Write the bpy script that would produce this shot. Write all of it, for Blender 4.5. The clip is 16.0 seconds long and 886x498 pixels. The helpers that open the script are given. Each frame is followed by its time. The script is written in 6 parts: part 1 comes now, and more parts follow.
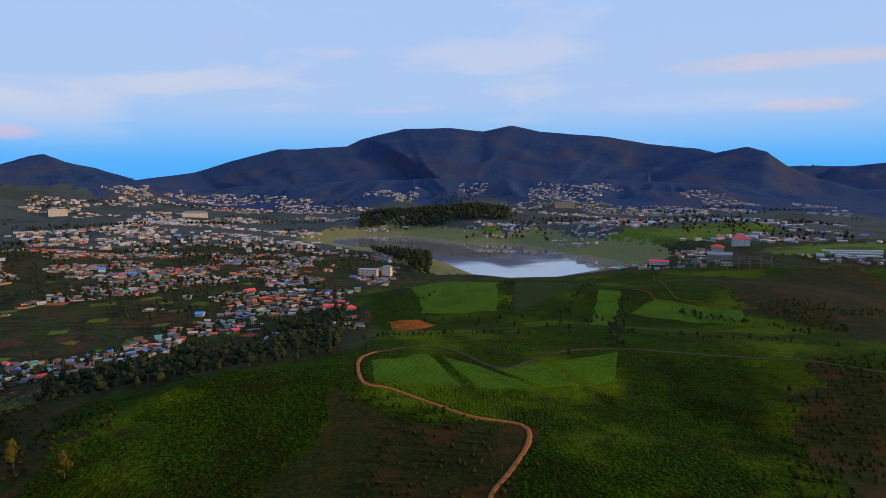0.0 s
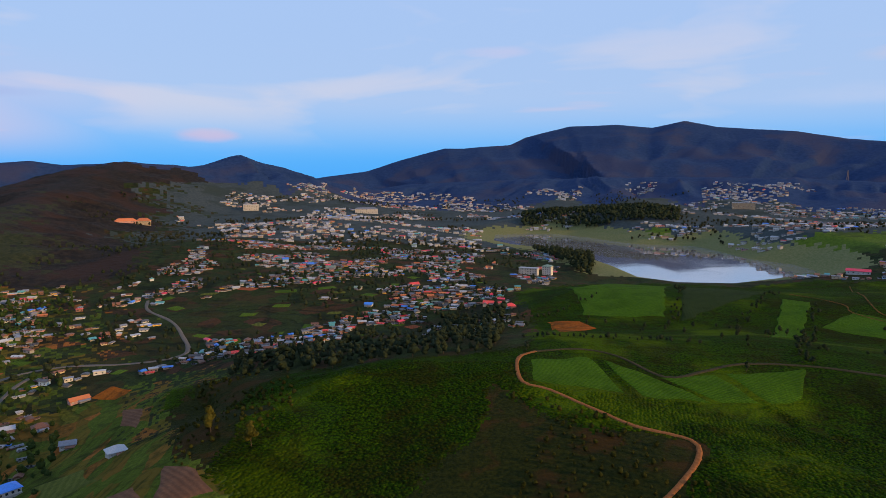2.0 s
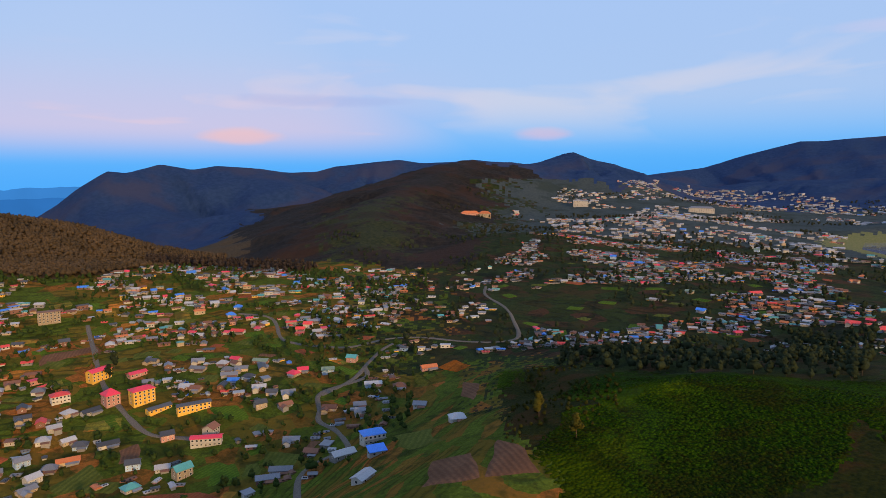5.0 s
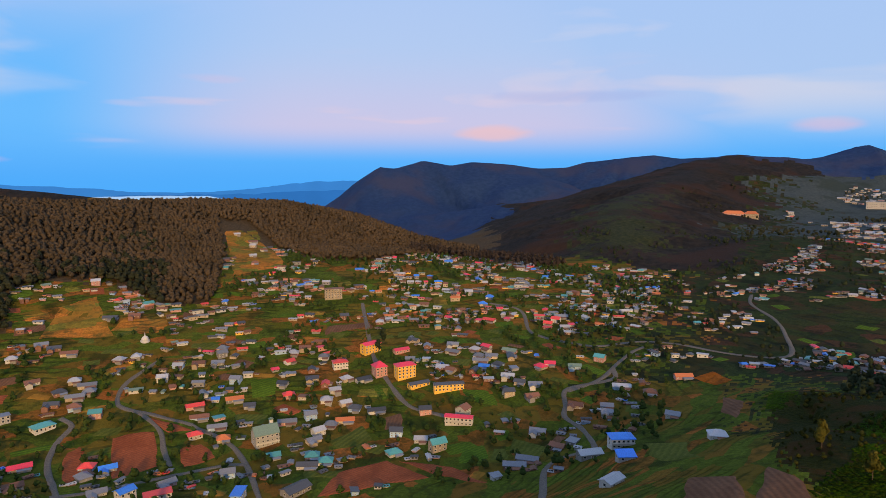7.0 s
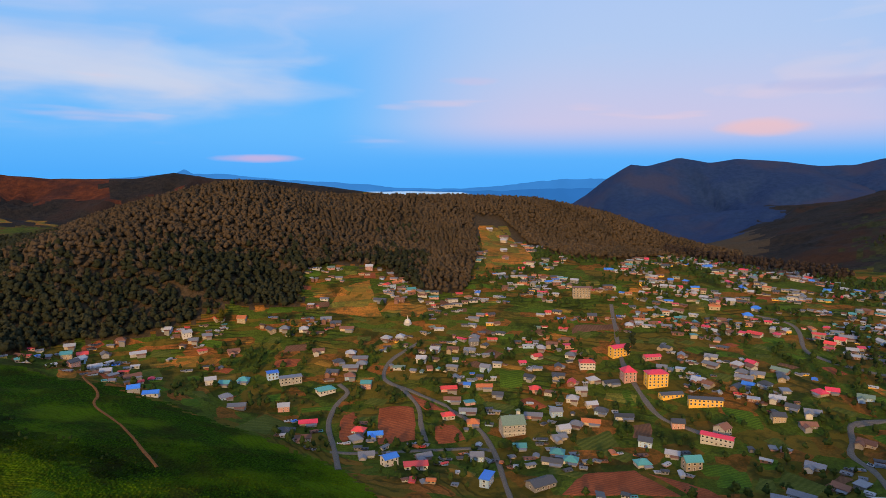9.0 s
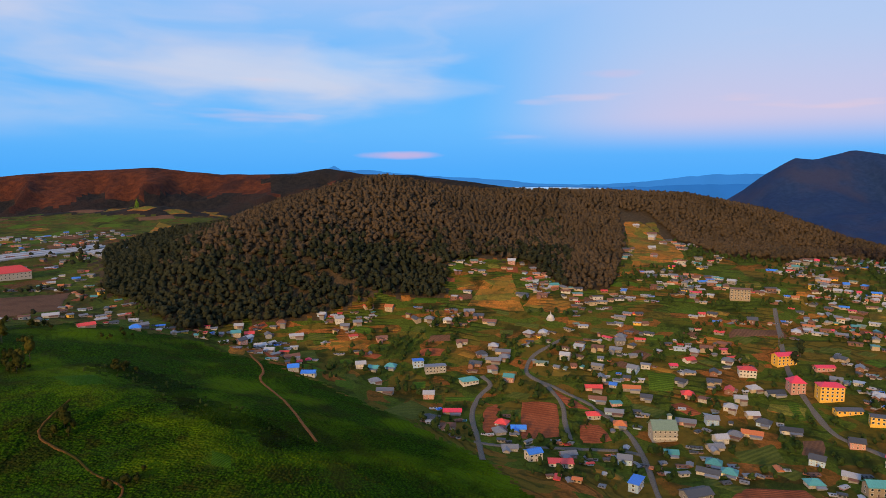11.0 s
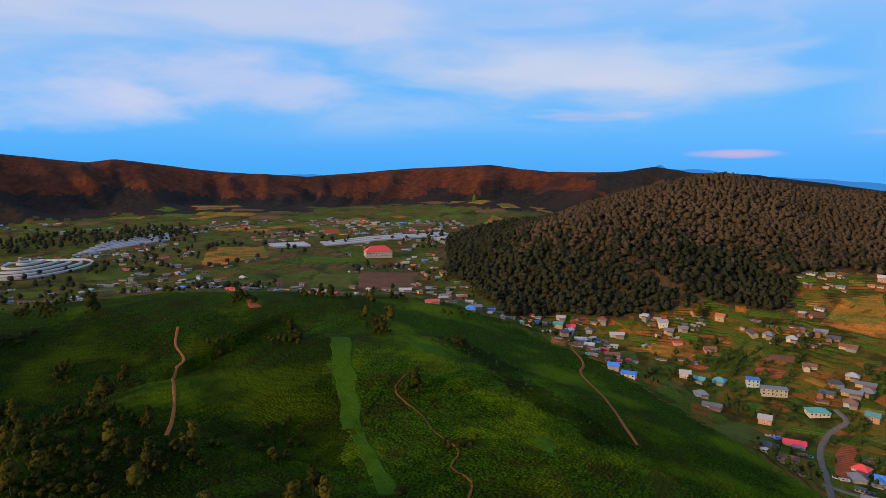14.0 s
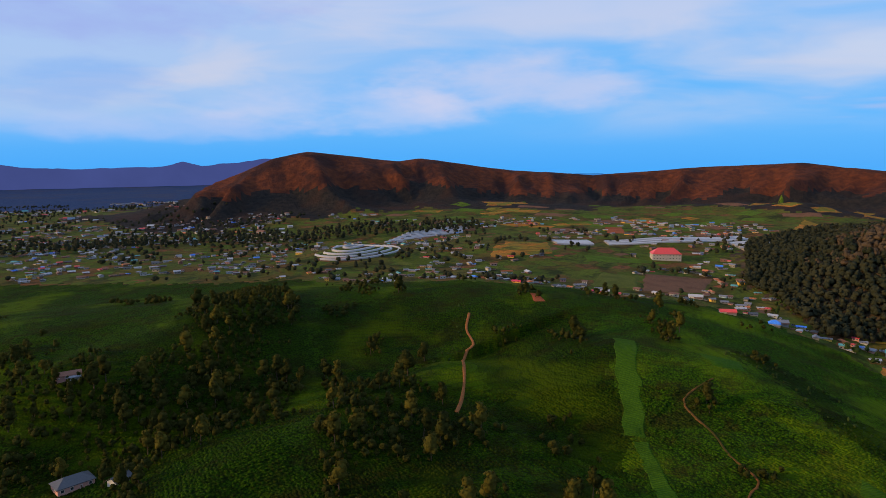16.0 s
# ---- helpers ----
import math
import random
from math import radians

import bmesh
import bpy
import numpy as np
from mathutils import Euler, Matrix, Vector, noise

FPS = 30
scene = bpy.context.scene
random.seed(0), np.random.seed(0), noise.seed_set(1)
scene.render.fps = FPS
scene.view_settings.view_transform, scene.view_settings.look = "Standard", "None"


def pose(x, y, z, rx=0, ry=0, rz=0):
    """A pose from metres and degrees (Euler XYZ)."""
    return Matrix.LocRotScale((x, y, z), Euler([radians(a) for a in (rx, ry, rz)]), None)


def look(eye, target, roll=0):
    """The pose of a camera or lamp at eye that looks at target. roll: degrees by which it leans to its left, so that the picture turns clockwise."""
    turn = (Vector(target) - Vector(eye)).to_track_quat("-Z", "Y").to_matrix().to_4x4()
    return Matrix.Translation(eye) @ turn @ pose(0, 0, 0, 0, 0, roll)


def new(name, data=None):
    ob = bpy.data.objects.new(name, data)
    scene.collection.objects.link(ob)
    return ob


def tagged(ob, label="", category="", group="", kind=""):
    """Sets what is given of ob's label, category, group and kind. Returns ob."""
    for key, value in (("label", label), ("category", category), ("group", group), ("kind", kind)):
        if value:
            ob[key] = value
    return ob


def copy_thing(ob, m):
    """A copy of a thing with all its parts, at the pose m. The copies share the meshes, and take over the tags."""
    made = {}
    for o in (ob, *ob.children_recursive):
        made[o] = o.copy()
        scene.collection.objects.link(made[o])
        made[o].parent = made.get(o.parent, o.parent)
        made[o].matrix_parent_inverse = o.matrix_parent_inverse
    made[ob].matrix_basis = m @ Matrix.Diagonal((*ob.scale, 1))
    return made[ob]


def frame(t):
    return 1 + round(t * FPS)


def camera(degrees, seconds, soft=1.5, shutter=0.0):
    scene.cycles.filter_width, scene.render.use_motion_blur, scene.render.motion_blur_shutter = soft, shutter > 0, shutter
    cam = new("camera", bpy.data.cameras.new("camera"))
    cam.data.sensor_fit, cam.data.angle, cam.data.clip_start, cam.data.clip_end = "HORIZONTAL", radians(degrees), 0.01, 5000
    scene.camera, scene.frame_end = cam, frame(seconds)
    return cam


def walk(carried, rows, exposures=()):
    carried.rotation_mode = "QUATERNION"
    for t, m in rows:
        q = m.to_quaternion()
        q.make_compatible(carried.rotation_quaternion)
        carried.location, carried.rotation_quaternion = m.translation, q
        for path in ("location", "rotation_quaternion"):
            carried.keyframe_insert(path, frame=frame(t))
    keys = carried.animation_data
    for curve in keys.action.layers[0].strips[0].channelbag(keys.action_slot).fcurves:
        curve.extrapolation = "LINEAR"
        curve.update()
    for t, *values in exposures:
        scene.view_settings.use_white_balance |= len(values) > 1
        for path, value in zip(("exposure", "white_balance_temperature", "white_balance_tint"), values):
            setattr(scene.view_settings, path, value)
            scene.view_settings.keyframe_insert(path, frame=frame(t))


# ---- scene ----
# the flight: seconds, eye, target, roll
PATH = [
    (0, (-0.00, -0.00, 120.00), (-2.36, 99.35, 108.88), -0.16),
    (0.5, (-0.28, 0.27, 119.93), (-6.76, 99.43, 108.75), -0.12),
    (1, (-0.60, 0.47, 119.86), (-13.34, 99.02, 108.67), -0.13),
    (1.5, (-0.95, 0.78, 119.72), (-20.44, 98.22, 108.51), -0.11),
    (2, (-1.32, 1.19, 119.62), (-28.17, 96.85, 108.35), -0.13),
    (2.5, (-1.64, 1.55, 119.48), (-36.25, 94.69, 108.19), -0.17),
    (3, (-1.91, 1.79, 119.38), (-43.93, 91.82, 108.04), -0.15),
    (3.2, (-2.02, 1.85, 119.35), (-46.89, 90.49, 107.94), -0.06),
    (5.3, (-5.10, -1.46, 119.78), (-78.37, 65.57, 108.04), -0.11),
    (5.5, (-5.45, -1.85, 119.75), (-81.26, 62.29, 107.94), -0.10),
    (6, (-6.34, -2.86, 119.71), (-87.86, 53.81, 107.74), -0.02),
    (6.5, (-7.29, -3.95, 119.66), (-93.76, 44.77, 107.53), -0.00),
    (7, (-8.15, -5.05, 119.64), (-98.85, 35.24, 107.37), 0.03),
    (7.5, (-8.94, -6.32, 119.61), (-103.10, 24.99, 107.20), 0.08),
    (8, (-9.61, -7.73, 119.57), (-106.30, 14.48, 107.05), 0.08),
    (8.5, (-10.26, -9.25, 119.51), (-108.59, 3.91, 106.91), 0.02),
    (9, (-11.11, -10.83, 119.40), (-110.23, -6.80, 106.77), -0.00),
    (9.2, (-11.43, -11.48, 119.33), (-110.63, -11.23, 106.69), -0.04),
    (11.3, (-12.17, -18.16, 117.17), (-109.60, -36.45, 104.00), -0.08),
    (11.5, (-12.19, -18.67, 117.00), (-109.39, -38.13, 103.88), 0.13),
    (12, (-12.21, -19.91, 116.57), (-107.24, -48.17, 103.48), 0.15),
    (12.5, (-12.22, -21.09, 116.21), (-104.18, -58.13, 103.12), 0.20),
    (13, (-12.11, -22.29, 115.93), (-100.20, -67.76, 102.79), 0.12),
    (13.5, (-11.85, -23.58, 115.66), (-95.36, -76.99, 102.48), -0.00),
    (14, (-11.43, -24.93, 115.42), (-89.65, -85.83, 102.24), -0.10),
    (14.5, (-10.89, -26.29, 115.11), (-83.12, -94.18, 101.92), -0.06),
    (15, (-10.42, -27.73, 114.74), (-76.06, -102.02, 101.59), -0.13),
    (15.5, (-10.06, -29.26, 114.35), (-67.89, -109.78, 101.19), -0.20),
    (16, (-9.86, -30.70, 113.88), (-55.39, -118.75, 100.68), -0.24),
]
cam = camera(69.3, 16.0, soft=0.7)
walk(cam, [(t, look(eye, target, roll)) for t, eye, target, roll in PATH])

# ---------------------------------------------------------------- sky, sun, exposure
scene.view_settings.exposure = 0.0
SUN_AZIMUTH, SUN_HEIGHT = 256.0, 13.5  # degrees to the left of north, above the horizon


def direction(azimuth, height):
    a, h = math.radians(azimuth), math.radians(height)
    return Vector((-math.sin(a) * math.cos(h), math.cos(a) * math.cos(h), math.sin(h)))


sun = new("sun", bpy.data.lights.new("sun", "SUN"))
sun.data.energy, sun.data.angle, sun.data.color = 4.5, radians(7.0), (1.0, 0.605, 0.23)
sun.matrix_world = look(direction(SUN_AZIMUTH, SUN_HEIGHT) * 3000, (0, 0, 0))


class Nodes:
    """Short hand for building node trees."""

    def __init__(self, tree):
        self.tree = tree
        tree.nodes.clear()

    def add(self, kind, _props=None, **inputs):
        node = self.tree.nodes.new(kind)
        for key, value in (_props or {}).items():
            setattr(node, key, value)
        for key, value in inputs.items():
            self.put(node, key.replace("_", " "), value)
        return node

    def put(self, node, key, value):
        socket = node.inputs[int(key[1:])] if key[0] == "i" and key[1:].isdigit() else node.inputs[key]
        if isinstance(value, bpy.types.NodeSocket):
            self.tree.links.new(value, socket)
        else:
            socket.default_value = value

    def math(self, op, a, b=0.0, clamp=False):
        return self.add("ShaderNodeMath", {"operation": op, "use_clamp": clamp}, i0=a, i1=b).outputs[0]

    def vmath(self, op, a, b=(0, 0, 0), out=0):
        return self.add("ShaderNodeVectorMath", {"operation": op}, i0=a, i1=b).outputs[out]

    def step(self, value, low, high, to_low=0.0, to_high=1.0):
        node = self.add("ShaderNodeMapRange", {"interpolation_type": "SMOOTHSTEP"}, Value=value)
        for key, number in (("From Min", low), ("From Max", high), ("To Min", to_low), ("To Max", to_high)):
            self.put(node, key, number)
        return node.outputs[0]

    def mix(self, factor, a, b, blend="MIX"):
        node = self.add("ShaderNodeMix", {"data_type": "RGBA", "blend_type": blend})
        self.put(node, "i0", factor)
        for key, value in (("i6", a), ("i7", b)):
            self.put(node, key, (*value, 1) if isinstance(value, tuple) and len(value) == 3 else value)
        return node.outputs[2]

    def noise(self, vector, scale, detail=4.0, rough=0.55, out=0):
        return self.add("ShaderNodeTexNoise", None, Vector=vector, Scale=scale, Detail=detail, Roughness=rough).outputs[out]


CLOUDS = [
    (-27, 8.8, 9, 0.8, (0.86, 0.62, 0.56), 0.85), (-28, 5.4, 4, 0.6, (0.90, 0.60, 0.56), 0.8), (-20, 6.0, 12, 0.9, (0.66, 0.68, 0.86), 0.5),
    (11, 10.6, 3, 0.5, (0.78, 0.64, 0.80), 0.5), (36, 3.4, 2.5, 0.6, (0.92, 0.50, 0.56), 0.7), (61.6, 3.2, 3.2, 0.7, (0.98, 0.52, 0.46), 0.9),
    (55, 6.2, 7, 0.5, (0.34, 0.42, 0.78), 0.55), (103.8, 0.75, 3.6, 0.35, (0.86, 0.46, 0.62), 0.9), (85.5, 7.4, 2.6, 0.4, (0.80, 0.52, 0.66), 0.5),
    (147, 6.6, 11, 2.6, (0.78, 0.70, 0.82), 0.85), (160, 4.8, 11, 2.2, (0.72, 0.70, 0.88), 0.75), (112, 8, 10, 1.6, (0.60, 0.72, 0.92), 0.5), (176, 3, 14, 1.2, (0.62, 0.64, 0.90), 0.6),
    (108, 16, 30, 4, (0.52, 0.60, 0.95), 0.4), (181, 13.5, 15, 4.5, (0.34, 0.42, 0.86), 1.1), (181, 6.2, 7, 2.0, (0.20, 0.44, 0.92), 0.9),
]


def build_sky():
    world = bpy.data.worlds.new("sky")
    scene.world = world
    world.use_nodes = True
    n = Nodes(world.node_tree)
    way = n.vmath("NORMALIZE", n.add("ShaderNodeTexCoord").outputs["Generated"])
    parts = n.add("ShaderNodeSeparateXYZ", None, Vector=way).outputs
    up = n.math("MULTIPLY", n.math("ARCSINE", parts[2]), 57.2958)
    sky = n.add("ShaderNodeTexSky", {"sky_type": "NISHITA", "sun_disc": False, "sun_elevation": radians(SUN_HEIGHT), "sun_rotation": radians(-SUN_AZIMUTH), "altitude": 2000.0}, Vector=way).outputs[0]
    sky = n.vmath("SCALE", sky)
    n.put(sky.node, "Scale", 0.10)
    # clear air: bright blue low down, paler above
    clear = n.mix(n.step(up, -1.0, 4.5), (0.045, 0.40, 1.0), (0.12, 0.48, 1.0))
    clear = n.mix(n.step(up, 4.0, 26.0), clear, (0.39, 0.57, 0.90))
    # thin high cloud in long streaks
    flat = n.vmath("MULTIPLY", way, (1.0, 1.0, 4.5))
    warp = n.vmath("ADD", flat, n.vmath("MULTIPLY", n.noise(flat, 2.0, 2.0, out=1), (0.5, 0.5, 0.35)))
    veil = n.step(n.noise(warp, 1.7, 5.0, 0.5), 0.40, 0.66)
    band = n.math("MULTIPLY", n.step(up, 1.2, 6.5), n.step(up, 26.0, 60.0, 1.0, 0.5))
    pink = n.step(n.vmath("DOT_PRODUCT", way, tuple(direction(68, 2)), 1), 0.86, 0.99)
    low = n.step(up, 11.0, 2.5)
    lilac = n.mix(n.step(up, 4.0, 20.0), (0.68, 0.68, 0.80), (0.50, 0.62, 0.92))
    cloud = n.mix(n.math("MULTIPLY", n.math("MULTIPLY", pink, low), 0.75), lilac, (0.93, 0.58, 0.66))
    open_air = n.step(n.vmath("DOT_PRODUCT", way, tuple(direction(118, 3)), 1), 0.55, 0.98)
    haze = n.math("MULTIPLY", n.step(up, n.math("ADD", 1.0, n.math("MULTIPLY", open_air, 6.0)), n.math("ADD", 7.0, n.math("MULTIPLY", open_air, 14.0))), 0.62)
    cover = n.math("MAXIMUM", n.math("MULTIPLY", veil, band), haze)
    cover = n.math("MAXIMUM", cover, n.math("MULTIPLY", n.math("MULTIPLY", pink, n.step(up, 0.5, 4.0)), 0.75))
    colour = n.mix(n.math("MULTIPLY", cover, 0.85), clear, cloud)
    # small lit streaks low over the hills
    thin = n.vmath("MULTIPLY", way, (1.0, 1.0, 9.0))
    streak = n.step(n.noise(n.vmath("ADD", thin, (3.7, 1.9, 0.4)), 3.4, 3.0, 0.45), 0.63, 0.74)
    streak = n.math("MULTIPLY", streak, n.math("MULTIPLY", n.step(up, 1.0, 3.0), n.step(up, 11.0, 6.0)))
    colour = n.mix(n.math("MULTIPLY", streak, 0.25), colour, (1.0, 0.62, 0.60))
    # single clouds: azimuth, height, half width, half height in degrees, colour, strength
    azimuth = n.math("SUBTRACT", n.math("FLOORED_MODULO", n.math("ADD", n.math("MULTIPLY", n.math("ARCTAN2", n.math("MULTIPLY", parts[0], -1.0), parts[1]), 57.2958), 60.0), 360.0), 60.0)
    ragged = n.math("SUBTRACT", n.noise(n.vmath("MULTIPLY", way, (1.0, 1.0, 3.0)), 7.0, 4.0, 0.55), 0.5)
    for at, high, wide, tall, tone, much in CLOUDS:
        u = n.math("DIVIDE", n.math("SUBTRACT", azimuth, at), wide)
        v = n.math("DIVIDE", n.math("SUBTRACT", up, high), tall)
        away = n.math("ADD", n.math("ADD", n.math("MULTIPLY", u, u), n.math("MULTIPLY", v, v)), n.math("MULTIPLY", ragged, 3.4))
        colour = n.mix(n.math("MULTIPLY", n.step(away, 1.5, -0.3), much * 0.62), colour, tone)
    colour = n.mix(0.05, colour, sky)
    back = n.add("ShaderNodeBackground", None, Color=colour, Strength=1.0)
    n.tree.links.new(back.outputs[0], n.add("ShaderNodeOutputWorld").inputs[0])


build_sky()

# ---------------------------------------------------------------- materials
def material(name, colours, size=1.0, patch=10.0, rough=0.85, bump=0.3, metal=0.0, vary=0.0, gloss=0.03):
    """A surface of two colours mixed by grain of one size in metres, with patches of a larger size of a third colour."""
    m = bpy.data.materials.new(name)
    m.use_nodes = True
    n = Nodes(m.node_tree)
    place = n.add("ShaderNodeNewGeometry").outputs["Position"]
    grain = n.noise(place, 1.0 / size, 5.0, 0.6)
    large = n.noise(n.vmath("ADD", place, (31.0, 17.0, 5.0)), 1.0 / patch, 4.0, 0.55)
    colour = n.mix(n.step(grain, 0.3, 0.7), colours[0], colours[1])
    if len(colours) > 2:
        colour = n.mix(n.math("MULTIPLY", n.step(large, 0.48, 0.62), 0.8), colour, colours[2])
    if vary:
        chance = n.add("ShaderNodeObjectInfo").outputs["Random"]
        colour = n.mix(1.0, colour, n.mix(chance, (1 - vary,) * 3, (1 + vary,) * 3), "MULTIPLY")
    shader = n.add("ShaderNodeBsdfPrincipled", None, Base_Color=colour, Roughness=rough, Metallic=metal, Specular_IOR_Level=gloss)
    if bump:
        relief = n.add("ShaderNodeBump", None, Strength=bump, Distance=size * 0.4, Height=grain)
        n.put(shader, "Normal", relief.outputs[0])
    n.tree.links.new(shader.outputs[0], n.add("ShaderNodeOutputMaterial").inputs[0])
    return m


def tea_material(name, gain):
    """Clipped tea: small rounded bushes in rows along the slope, with bare, worn and yellowed patches."""
    m = bpy.data.materials.new(name)
    m.use_nodes = True
    n = Nodes(m.node_tree)
    place = n.add("ShaderNodeNewGeometry").outputs["Position"]
    bush = n.add("ShaderNodeTexVoronoi", {"feature": "F1"}, Vector=place, Scale=0.85)
    grain = n.noise(place, 1.6, 5.0, 0.7)
    mid = n.noise(place, 0.07, 6.0, 0.62)
    fold = n.noise(n.vmath("ADD", place, (40.0, 11.0, 0.0)), 0.03, 4.0, 0.55)
    large = n.noise(n.vmath("ADD", place, (5.0, 90.0, 3.0)), 0.014, 5.0, 0.58)
    colour = n.mix(n.step(grain, 0.30, 0.72), (0.008, 0.024, 0.001), (0.036, 0.082, 0.0022))
    colour = n.mix(n.step(bush.outputs["Distance"], 0.35, 0.8), colour, (0.008, 0.018, 0.0015))
    colour = n.mix(n.math("MULTIPLY", n.step(mid, 0.47, 0.66), 0.62), colour, (0.020, 0.016, 0.003))
    colour = n.mix(n.math("MULTIPLY", n.step(fold, 0.54, 0.66), 0.65), colour, (0.016, 0.017, 0.003))
    colour = n.mix(n.math("MULTIPLY", n.step(large, 0.47, 0.63), 0.62), colour, (0.074, 0.115, 0.0022))
    level = n.math("ADD", n.math("MULTIPLY", n.add("ShaderNodeSeparateXYZ", None, Vector=place).outputs[2], 0.95), n.math("MULTIPLY", n.noise(place, 0.035, 3.0), 4.0))
    row = n.step(n.math("FRACT", level), 0.62, 0.98)
    colour = n.mix(n.math("MULTIPLY", row, 0.30), colour, (0.006, 0.009, 0.002))
    colour = n.mix(1.0, colour, (gain, gain, gain), "MULTIPLY")
    shader = n.add("ShaderNodeBsdfPrincipled", None, Base_Color=colour, Roughness=0.9, Specular_IOR_Level=0.02)
    height = n.math("SUBTRACT", n.math("MULTIPLY", grain, 0.5), n.math("ADD", bush.outputs["Distance"], n.math("MULTIPLY", row, 0.5)))
    fine = n.add("ShaderNodeBump", None, Strength=0.6, Distance=0.8, Height=height)
    n.put(shader, "Normal", n.add("ShaderNodeBump", None, Strength=0.5, Distance=9.0, Height=fold, Normal=fine.outputs[0]).outputs[0])
    n.tree.links.new(shader.outputs[0], n.add("ShaderNodeOutputMaterial").inputs[0])
    return m


def terrace_material(name, green, soil, scrub, step=2.6, soil_share=0.55):
    """Terraced vegetable ground: small plots of crops, fallow and bare soil stretched along the slope, faint terrace banks, and patches of scrub."""
    m = bpy.data.materials.new(name)
    m.use_nodes = True
    n = Nodes(m.node_tree)
    place = n.add("ShaderNodeNewGeometry").outputs["Position"]
    z = n.add("ShaderNodeSeparateXYZ", None, Vector=place).outputs[2]
    warp = n.vmath("ADD", place, n.vmath("MULTIPLY", n.noise(place, 0.09, 3.0, out=1), (9.0, 9.0, 1.0)))
    level = n.math("ADD", n.math("DIVIDE", z, step), n.math("MULTIPLY", n.noise(place, 0.03, 3.0), 3.0))
    saw = n.math("FRACT", level)
    kept = n.step(n.noise(n.vmath("ADD", place, (7.0, 70.0, 0.0)), 0.022, 3.0), 0.44, 0.58)
    bank = n.math("MULTIPLY", n.math("MULTIPLY", n.step(saw, 0.55, 0.86), n.step(saw, 1.0, 0.93)), kept)
    plot = n.add("ShaderNodeTexVoronoi", {"feature": "F1"}, Vector=n.vmath("MULTIPLY", warp, (1, 1, 7)), Scale=0.055)
    chance = n.add("ShaderNodeSeparateColor", None, Color=plot.outputs["Color"]).outputs
    grain = n.noise(place, 0.6, 6.0, 0.68)
    mottle = n.noise(n.vmath("ADD", place, (13.0, 5.0, 2.0)), 0.16, 4.0, 0.6)
    crop = n.mix(n.step(grain, 0.28, 0.72), tuple(0.7 * c for c in green), tuple(min(1, 1.6 * c) for c in green))
    fallow = tuple(0.55 * g + 0.45 * e for g, e in zip(green, soil))
    earth = n.mix(n.step(grain, 0.3, 0.7), tuple(0.75 * c for c in soil), tuple(1.35 * c for c in soil))
    colour = n.mix(n.step(chance[0], soil_share, soil_share + 0.12), crop, earth)
    colour = n.mix(n.math("MULTIPLY", n.step(chance[1], 0.55, 0.75), 0.8), colour, fallow)
    colour = n.mix(n.math("MULTIPLY", chance[2], 0.45), colour, tuple(0.5 * g for g in green))
    colour = n.mix(n.math("MULTIPLY", bank, 0.55), colour, scrub)
    colour = n.mix(n.math("MULTIPLY", n.step(mottle, 0.50, 0.68), 0.6), colour, tuple(1.4 * c for c in scrub))
    wood = n.noise(n.vmath("ADD", place, (50.0, 3.0, 9.0)), 0.035, 6.0, 0.62)
    colour = n.mix(n.math("MULTIPLY", n.step(wood, 0.52, 0.66), 0.8), colour, scrub)
    shader = n.add("ShaderNodeBsdfPrincipled", None, Base_Color=colour, Roughness=0.92, Specular_IOR_Level=0.03)
    height = n.math("ADD", n.math("ADD", n.math("MULTIPLY", grain, 0.6), mottle), n.math("MULTIPLY", bank, -0.7))
    n.put(shader, "Normal", n.add("ShaderNodeBump", None, Strength=0.7, Distance=1.2, Height=height).outputs[0])
    n.tree.links.new(shader.outputs[0], n.add("ShaderNodeOutputMaterial").inputs[0])
    return m


def plain(name, colour, rough=0.6, **more):
    return material(name, [colour, tuple(0.8 * c for c in colour)], **{"size": 0.6, "patch": 4.0, "rough": rough, "bump": 0.1, "gloss": 0.4, **more})


def water_material():
    m = bpy.data.materials.new("lake_water")
    m.use_nodes = True
    n = Nodes(m.node_tree)
    place = n.add("ShaderNodeNewGeometry").outputs["Position"]
    ripple = n.noise(n.vmath("MULTIPLY", place, (1.0, 0.4, 1.0)), 0.5, 3.0)
    wind = n.noise(place, 0.012, 3.0)
    shader = n.add("ShaderNodeBsdfPrincipled", None, Base_Color=(0.16, 0.16, 0.16, 1), Roughness=n.step(wind, 0.45, 0.6, 0.03, 0.07), IOR=8.0)
    n.put(shader, "Normal", n.add("ShaderNodeBump", None, Strength=0.02, Distance=0.05, Height=ripple).outputs[0])
    n.tree.links.new(shader.outputs[0], n.add("ShaderNodeOutputMaterial").inputs[0])
    return m


def haze_glow_material(name, colour):
    """Backdrop for far ranges and cloud sea: it glows, with haze colour put into the emission."""
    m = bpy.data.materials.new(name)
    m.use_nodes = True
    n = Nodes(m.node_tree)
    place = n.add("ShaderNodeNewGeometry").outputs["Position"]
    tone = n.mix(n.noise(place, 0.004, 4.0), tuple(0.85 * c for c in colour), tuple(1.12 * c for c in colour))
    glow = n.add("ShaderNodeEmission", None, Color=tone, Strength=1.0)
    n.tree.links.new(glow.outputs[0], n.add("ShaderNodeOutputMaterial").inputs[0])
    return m


